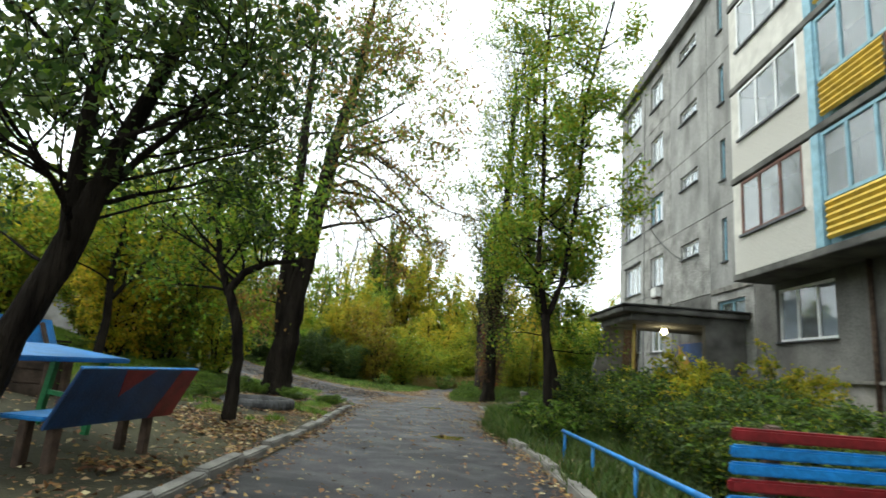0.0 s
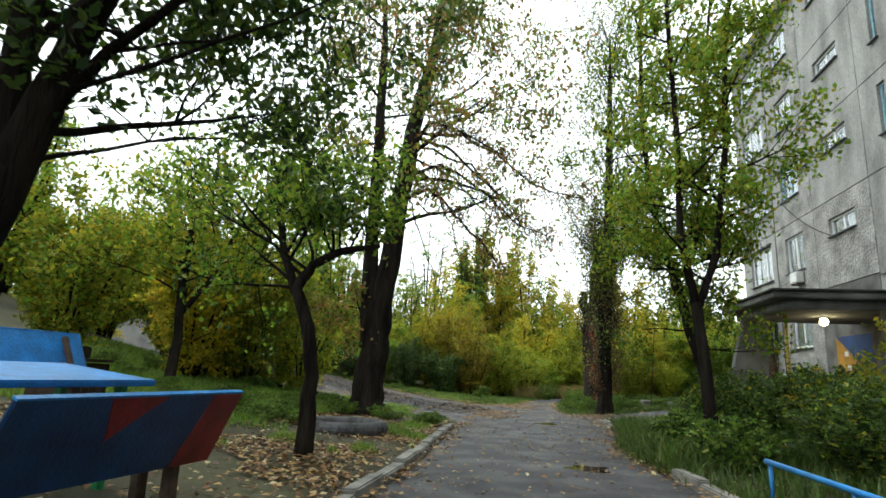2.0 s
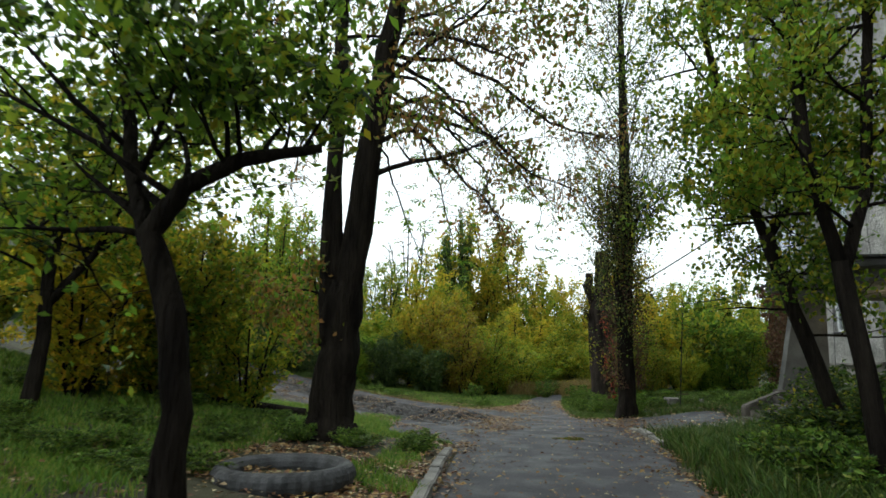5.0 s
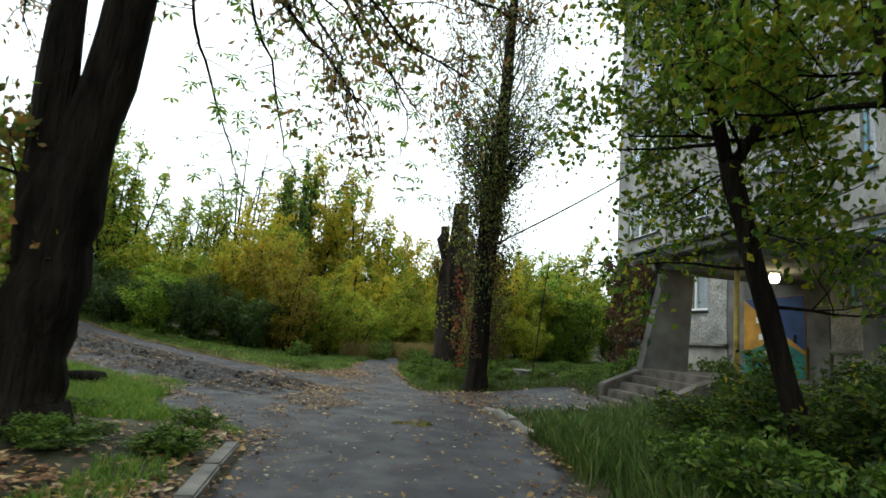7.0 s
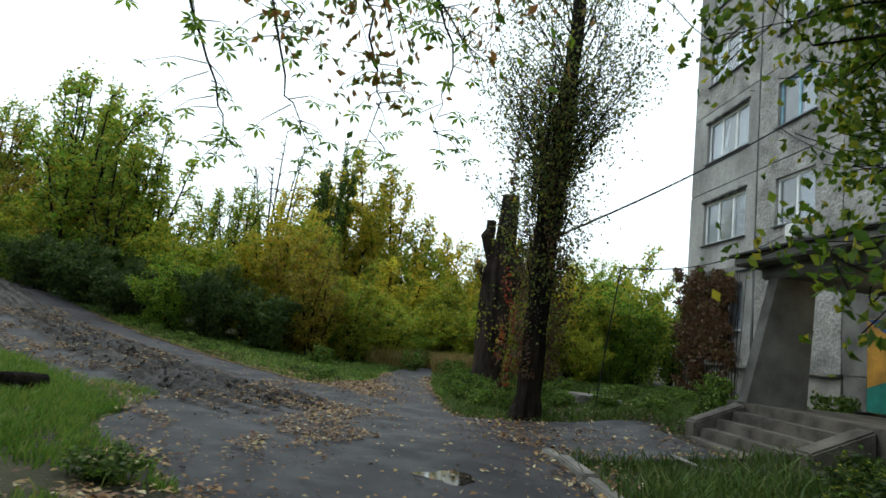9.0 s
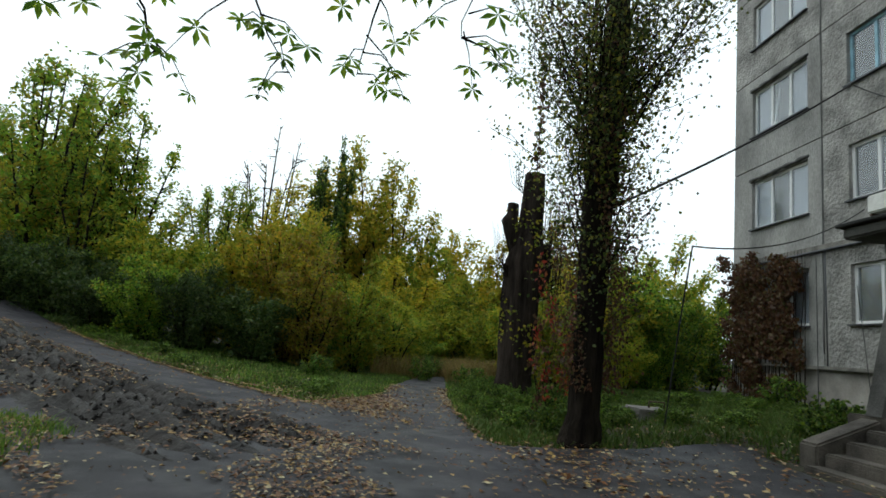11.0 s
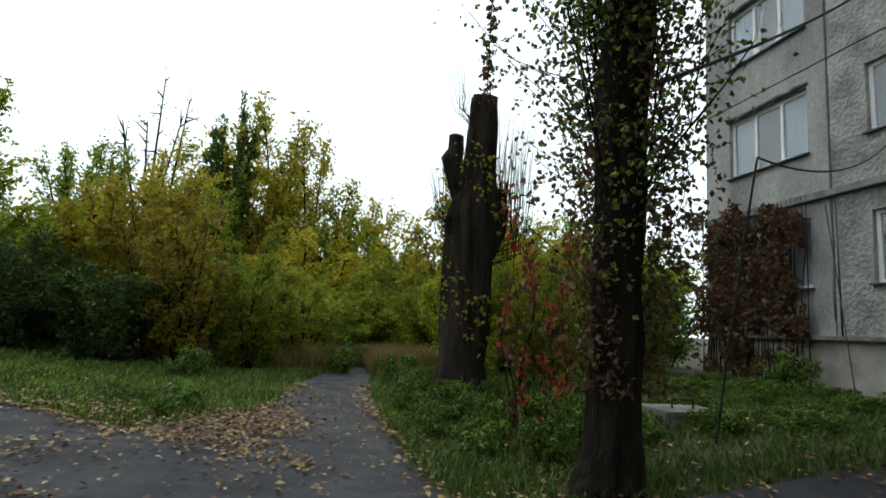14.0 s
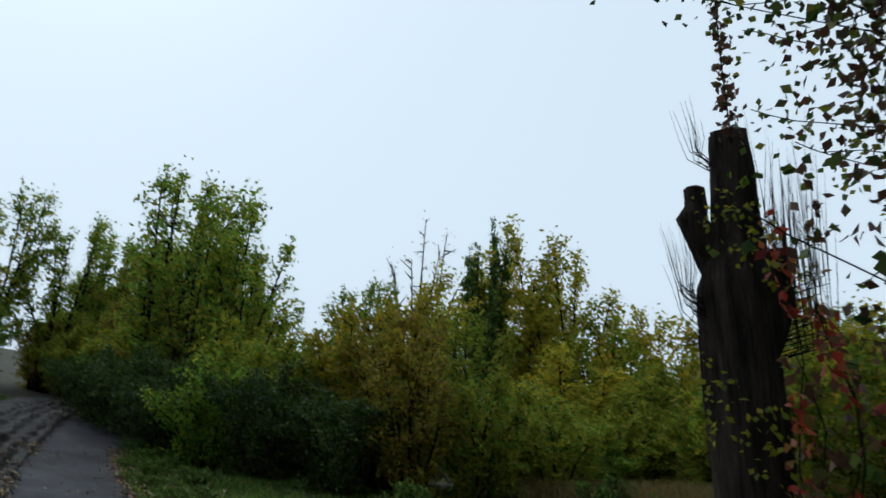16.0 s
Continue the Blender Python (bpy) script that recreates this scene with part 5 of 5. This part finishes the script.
b1 = plate_bench("garden_bench", "blue board bench with red painted patches, facing a table", 1.75, "bluepaint", [[(1.34, 0.11), (1.745, 0.11), (1.745, 0.65), (1.44, 0.65)], [(0.66, 0.38), (0.8, 0.5), (1.0, 0.65), (0.56, 0.65)]], "shadednavy")
b1.matrix_basis = pose(-0.62, -10.95, gz(-0.6, -10) - 0.06, 0, 0, 83.6)
tab = empty("garden_table", -1.75, -9.85, gz(-1.75, -9.85) + 0.08, "bright blue outdoor table on green legs", "table")
tab.rotation_euler = (radians(6), 0, radians(83.6))
part("tabletop", boxes((-0.95, 0.95, -0.5, 0.5, 0.68, 0.73), bevel=0.012), "bluepaint", tab)
for x in (-0.8, 0.8):
    for y in (-0.3, 0.3):
        part("leg", boxes((x - 0.035, x + 0.035, y - 0.035, y + 0.035, -0.35, 0.68), bevel=0.006), "greenpaint", tab, "green painted leg")
    part("stretcher", boxes((x - 0.02, x + 0.02, -0.265, 0.265, 0.2, 0.25)), "greenpaint", tab)
b2 = plate_bench("garden_bench", "blue board bench with a red painted end, behind the table", 1.9, "bluepaint", [[(1.0, 0.12), (1.895, 0.12), (1.895, 0.65), (1.25, 0.65)]], "bluepaint")
b2.matrix_basis = pose(-2.6, -7.9, gz(-2.7, -8.8) + 0.16, 0, 0, -96)

sb = bench("slatted_bench", "garden bench with red and blue painted slats", ["redpaint", "bluepaint", "bluepaint", "redpaint", "bluepaint", "bluepaint", "redpaint", "bluepaint"], 1.9, 0.42, "metal", 10)
sb.matrix_basis = pose(3.84, -12.75, gz(4.6, -12.6) + 0.04, 0, 0, 2)
rail = empty("garden_rail", 0, 0, 0, "low bright blue tubular garden rail", "rail")
rp = [(4.42, -6.5, 0.42), (4.44, -8.5, 0.43), (4.46, -11.4, 0.44)]
tube_part("top_tube", rp, 0.028, "bluepaint", rail)
for y in (-6.55, -8.2, -9.8, -11.35):
    tube_part("post", [(4.44, y, -0.1), (4.44, y, 0.42)], 0.022, "bluepaint", rail)
tyre = empty("half_buried_tyre", -1.25, -3.55, gz(-1.25, -3.55), "weathered car tyre half buried in leaves as a flower bed", "tyre")
v, f = [], []
N, K = 72, 14
for i in range(N):
    a = 2 * math.pi * i / N
    for k in range(K):
        b = 2 * math.pi * k / K
        rr = 0.66 + 0.13 * math.cos(b) * (1.0 if math.cos(b) < 0 else 0.85)
        if k in (0, 1, 2, K - 1, K - 2) and i % 2:
            rr -= 0.02
        v.append((rr * math.cos(a), rr * math.sin(a), 0.03 + 0.13 * math.sin(b)))
f = [(i * K + k, ((i + 1) % N) * K + k, ((i + 1) % N) * K + (k + 1) % K, i * K + (k + 1) % K) for i in range(N) for k in range(K)]
mesh_part("tyre_ring", v, f, "rubber", tyre, "", False)

gC = gz(-3.35, -7.35)
crate = empty("wooden_crate", -3.35, -7.35, gC, "dark weathered wooden crate with a block on its lid", "crate")
crate.rotation_euler = (0, 0, radians(8))
for k in range(4):
    for yy_ in (-0.22, 0.19):
        part("board", boxes((-0.33, 0.33, yy_, yy_ + 0.03, -0.1 + 0.19 * k, 0.08 + 0.19 * k), bevel=0.006), "crate", crate)
    for xx_ in (-0.33, 0.3):
        part("board", boxes((xx_, xx_ + 0.03, -0.188, 0.188, -0.1 + 0.19 * k, 0.08 + 0.19 * k), bevel=0.006), "crate", crate)
part("lid", boxes((-0.36, 0.36, -0.25, 0.25, 0.665, 0.7), bevel=0.008), "crate", crate)
part("block", boxes((-0.06, 0.16, -0.12, 0.1, 0.702, 0.84), bevel=0.015), "crate", crate)

# ---------------- logs, manhole, wires, far details ----------------
log_rng = random.Random(9)
for (a, b, r) in (((-5.2, 2.2), (-3.6, 3.3), 0.16), ((-6.8, 1.2), (-5.3, 2.0), 0.14), ((-3.6, 3.6), (-3.0, 4.6), 0.12)):
    lg = empty("log", a[0], a[1], gz(*a), "dark fallen log on the grassy slope", "log")
    d = Vector((b[0] - a[0], b[1] - a[1], gz(*b) - gz(*a)))
    v, f = [], []
    tube(v, f, [Vector((0, 0, r * 0.6)) + d * (i / 5) for i in range(6)], [r * log_rng.uniform(0.9, 1.1) for _ in range(6)], 10, 0.08, log_rng)
    mesh_part("log_wood", v, f, "bark", lg, "", True)
slope = part("slope_wall", boxes((-19.5, -11.5, 9.2, 9.5, 1.2, 3.1), bevel=0.03), "stone")
tagged(slope, "low pale concrete retaining wall up the slope", "wall", kind="structure")
mh = empty("manhole", 6.4, 9.3, gz(6.4, 9.3), "concrete manhole slab with a bent metal handle", "manhole")
part("slab", boxes((-0.5, 0.5, -0.4, 0.4, -0.1, 0.14), bevel=0.02), "kerb", mh)
tube_part("handle", [(-0.15, 0, 0.12), (-0.15, 0, 0.26), (0.15, 0, 0.26), (0.15, 0, 0.12)], 0.015, "metal", mh)


def cable(name, a, b, sag, r, label):
    a, b = Vector(a), Vector(b)
    pts = [a.lerp(b, i / 16) - Vector((0, 0, sag * 4 * (i / 16) * (1 - i / 16))) for i in range(17)]
    o = tube_part(name, pts, r, "cable", None, "", 6)
    return tagged(o, label, "cable")


cable("cable", (4.6, 7.4, 3.69), (12.10, 11.29, 8.69), 0.12, 0.024, "black overhead cable from the poplar to the building")
cable("cable", (12.1, 11.29, 8.69), (12.15, 7.79, 6.49), 0.2, 0.018, "black cable hanging along the facade")
cable("cable", (10.6, 10.6, 0.3), (11.9, 12.3, 4.4), -0.05, 0.012, "dead creeper stem leaning against the wall")
cable("cable", (11.0, 9.6, 0.3), (12.05, 11.2, 3.6), -0.08, 0.01, "dead creeper stem leaning against the wall")
cable("cable", (6.0, 8.2, 0.2), (6.15, 7.7, 3.3), -0.1, 0.013, "thin dark wire rising from the grass")
cable("cable", (6.15, 7.7, 3.3), (12.1, 11.0, 5.4), 0.35, 0.013, "thin dark wire running to the facade")
tube_part("gas_pipe", [(FX - 0.16, 9.2, 4.62), (FX - 0.16, 12.5, 4.6), (FX - 0.16, 15.9, 4.58)], 0.035, "tinsill", building, "dark gas pipe along the wall")
tube_part("gas_pipe", [(FX - 0.1, 12.2, 1.7), (FX - 0.1, 12.25, 4.6)], 0.02, "tinsill", building, "thin upright pipe")

bent = tube_part("bent_pipe", [(5.4, 3.7, 0.25), (5.49, 3.24, 0.22), (5.78, 3.05, 0.2)], 0.02, "kerb")
tagged(bent, "bent pale metal pipe lying among the weeds", "pipe")

# puddles
def puddle(x, y, rx, ry, turn):
    v = [(0, 0, 0)]
    for i in range(28):
        a = 2 * math.pi * i / 28
        q = 1 + 0.75 * noise.noise((math.cos(a) * 1.5 + x, math.sin(a) * 1.5 + y, 0))
        v.append((rx * q * math.cos(a), ry * q * math.sin(a), 0))
    f = [(0, i + 1, (i + 1) % 28 + 1) for i in range(28)]
    o = mesh_part("puddle", v, f, "water")
    zz = max(gz(x + dx, y + dy) + 0.012 + 0.02 * noise.noise(((x + dx) * 0.6, (y + dy) * 0.6, 7)) for dx in (-rx, 0, rx) for dy in (-ry, 0, ry))
    o.matrix_basis = pose(x, y, zz + 0.004, 0, 0, turn)
    tagged(o, "shallow rain puddle on the worn asphalt", "puddle")


puddle(2.28, 2.22, 0.3, 0.26, 10)
puddle(2.72, -5.10, 0.26, 0.3, 20)

# ---------------- grass, fallen leaves ----------------
def on_road(x, y):
    return road_left(y) - 0.05 < x < road_right(y) + 0.05 and y < 22.5


def on_track(x, y):
    if x > 0.9 or y < 2:
        return False
    s, u = track_place(x, y)
    return s > -0.02 and abs(u) < 0.97


def on_apron(x, y):
    return 3.9 < y < 7.1 and 3 < x < 6.85


def blades(name, count, area, mat, hmin, hmax, seed, label, keep, width=0.007):
    rng = np.random.default_rng(seed)
    x0, x1, y0, y1 = area
    pts = []
    while len(pts) < count:
        x, y = rng.uniform(x0, x1), rng.uniform(y0, y1)
        if keep(x, y) and noise.noise((x * 0.8, y * 0.8, seed)) + rng.uniform(-0.5, 0.6) > -0.05:
            for _ in range(5):
                a, b = x + rng.normal() * 0.05, y + rng.normal() * 0.05
                pts.append((a, b, gz(a, b) - 0.04))
    c = np.array(pts[:count])
    h = rng.uniform(hmin, hmax, (count, 1))
    lean = rng.normal(size=(count, 3)) * np.array([0.45, 0.45, 0]) * h
    a = rng.uniform(0, 6.28, count)
    side = np.stack([np.cos(a), np.sin(a), a * 0], 1) * width
    up = np.array([0, 0, 1.0])
    mid = c + up * h * 0.6 + lean * 0.35
    top = c + up * h * 0.95 + lean
    co = np.stack([c - side, c + side, mid + side * 0.7, mid - side * 0.7, top], 1).reshape(-1, 3)
    me = bpy.data.meshes.new(name)
    me.vertices.add(len(co))
    me.vertices.foreach_set("co", co.ravel())
    i = np.arange(count)[:, None] * 5
    tri = np.concatenate([i, i + 1, i + 2, i, i + 2, i + 3, i + 3, i + 2, i + 4], 1).ravel()
    me.loops.add(9 * count)
    me.loops.foreach_set("vertex_index", tri.astype(np.int32))
    me.polygons.add(3 * count)
    me.polygons.foreach_set("loop_start", (np.arange(3 * count) * 3).astype(np.int32))
    me.update(calc_edges=True)
    me.materials.append(M[mat])
    return tagged(new(name, me), label, "grass", kind="stuff")


free = lambda x, y: not (on_road(x, y) or on_track(x, y) or on_apron(x, y)) and x < 12.1
blades("grass", 85000, (-9, 0.2, -7, 7), "l_lawn", 0.05, 0.16, 3, "short green autumn grass on the slope", lambda x, y: free(x, y) and (x < -2.3 or y > 1.0 or noise.noise((x * 1.3, y * 1.3, 8)) > 0.22), 0.008)
blades("grass", 30000, (-20, 4, 10, 22), "l_grass", 0.06, 0.2, 4, "rough green grass along the side track", lambda x, y: free(x, y) and y > 9.5 - 0.55 * x * (x < 0), 0.011)
blades("grass", 85000, (2.6, 11.8, 6.5, 18), "l_grass", 0.04, 0.15, 5, "lush green grass beside the path", free, 0.009)
blades("grass", 30000, (3.4, 8.5, -13, 4.2), "l_grass", 0.1, 0.32, 6, "long grass and weeds along the front gardens", free, 0.009)
blades("grass", 22000, (-8, -1.7, 1.6, 6.6), "l_lawn", 0.06, 0.2, 8, "fresh green grass wedge between the tracks", lambda x, y: not on_road(x, y) and y < 5.6 - 0.35 * (x + 2), 0.009)
blades("long_grass", 6000, (3.8, 6.2, -4.5, 2.2), "l_grass", 0.2, 0.5, 9, "long yellowing grass blades along the verge", free, 0.011)
blades("grass", 15000, (-8, 3.4, 9, 19), "l_lawn", 0.05, 0.17, 10, "fresh green grass strip along the wood", lambda x, y: free(x, y) and y > 9.6 - 0.55 * x * (x < 0), 0.012)
blades("dry_grass", 9000, (0.8, 5.5, 19.5, 24), "l_dry", 0.3, 0.95, 7, "tall dry reed grass at the end of the path", lambda x, y: x < road_left(y) or x > road_right(y) or y > 21.5, 0.012)


def litter(name, count, keep, area, seed, label, size=(0.045, 0.1), lift=0.03):
    rng = np.random.default_rng(seed)
    x0, x1, y0, y1 = area
    pts = []
    while len(pts) < count:
        x, y = rng.uniform(x0, x1), rng.uniform(y0, y1)
        if rng.random() < keep(x, y):
            z = gz(x, y) + lift * (1 if on_road(x, y) or on_apron(x, y) else -0.2)
            s, u = track_place(x, y) if x < 1.0 and y > 1 else (-1, 2)
            if s > -0.005 and abs(u) < 1:
                z = max(z if on_road(x, y) else -9, mud_top(x, y, s, u) + 0.022)
            pts.append((x, y, z + rng.uniform(0.003, 0.015)))
    o = leaf_mesh(name, pts, rng.uniform(size[0], size[1], count), "l_fall", rng, None, "", 0.0, 0.6, 0.86)
    return tagged(o, label, "fallen leaves", kind="stuff")


def verge(x, y):
    l, r = road_left(y), road_right(y)
    e = min(abs(x - l), abs(x - r))
    w = 0.05 + 0.9 * math.exp(-(e / 0.25) ** 2) if l < x < r else 0.5 * math.exp(-((e / 1.1) ** 2))
    return w * (0.35 + 0.65 * (noise.noise((x * 0.9, y * 0.9, 20)) > -0.05))


litter("fallen_leaves", 8000, verge, (-1.0, 5.0, -16, 16), 31, "yellow and brown fallen leaves along the path edges")
litter("fallen_leaves", 2600, lambda x, y: (0.12 + 0.6 * (noise.noise((x * 0.8, y * 0.8, 44)) > 0.1)) if on_road(x, y) else 0.0, (-1.6, 4.2, -15, 14), 37, "scattered wet leaves stuck to the asphalt", (0.03, 0.075))
litter("fallen_leaves", 12000, lambda x, y: (0.9 if noise.noise((x * 0.7, y * 0.7, 3)) > 0.02 else 0.1) if x < road_left(y) else 0, (-4.2, 0.3, -13, 0.6), 32, "brown fallen leaves on the bare soil under the trees")
def track_litter(x, y):
    """Thick along the grassy edge and in drifts between the ruts, thin elsewhere."""
    s, u = track_place(x, y)
    if s < -0.05 or u > 1.15:
        return 0.0
    edge = 0.95 * math.exp(-((u - 0.97) / 0.1) ** 2)
    drift = 0.8 * (noise.noise((x * 0.7, y * 0.7, 9)) + 0.5 * noise.noise((x * 2.5, y * 2.5, 3)) > 0.03) if -1.0 < u < 0.3 else 0.0
    return max(edge, drift, 0.035)


litter("fallen_leaves", 11000, track_litter, (-9.0, 1.9, 1.5, 17), 33, "brown fallen leaves trodden into the mud and along the grass", (0.04, 0.08))
litter("fallen_leaves", 1600, lambda x, y: (0.0 if on_road(x, y) else 0.9 * math.exp(-max(0.0, track_place(x, y)[1] - 1.0) / 0.3)) if track_place(x, y)[1] > 0.9 else 0.0, (-7, 2.5, 9, 17), 36, "fallen leaves strewn in the grass edge", lift=-0.25)
litter("fallen_leaves", 1500, lambda x, y: math.exp(-(((x - 1.1) / 0.7) ** 2 + ((y - 10.6) / 1.3) ** 2)), (-1.5, 3, 7, 15), 34, "drift of golden fallen leaves where the tracks meet", (0.05, 0.1))
litter("fallen_leaves", 1800, lambda x, y: 0.8 if not on_road(x, y) else 0.1, (2.6, 8, 4, 12), 35, "fallen leaves in the grass by the porch path")

# clods of mud thrown up along the ruts
cr = np.random.default_rng(55)
cv, cf = [], []
while len(cv) < 6 * 1000:
    x, y = cr.uniform(-7, 0.9), cr.uniform(2.5, 14)
    s, u = track_place(x, y)
    if s < 0.01 or muddy(u) < 0.5 or noise.noise((x * 1.1, y * 1.1, 30)) < -0.1:
        continue
    r = cr.uniform(0.015, 0.06)
    z = mud_top(x, y, s, u) + r * 0.2
    b0 = len(cv)
    for dx, dy, dz in ((1, 0, 0), (-1, 0, 0), (0, 1, 0), (0, -1, 0), (0, 0, 0.8), (0, 0, -0.8)):
        q = cr.uniform(0.6, 1.3) * r
        cv.append((x + dx * q + cr.normal() * r * 0.2, y + dy * q + cr.normal() * r * 0.2, z + dz * q))
    cf += [(b0 + a, b0 + b, b0 + c) for a, b, c in ((0, 2, 4), (2, 1, 4), (1, 3, 4), (3, 0, 4), (2, 0, 5), (1, 2, 5), (3, 1, 5), (0, 3, 5))]
tagged(mesh_part("mud_clod", cv, cf, "mud"), "clods of dark wet mud along the ruts", "mud", kind="stuff")
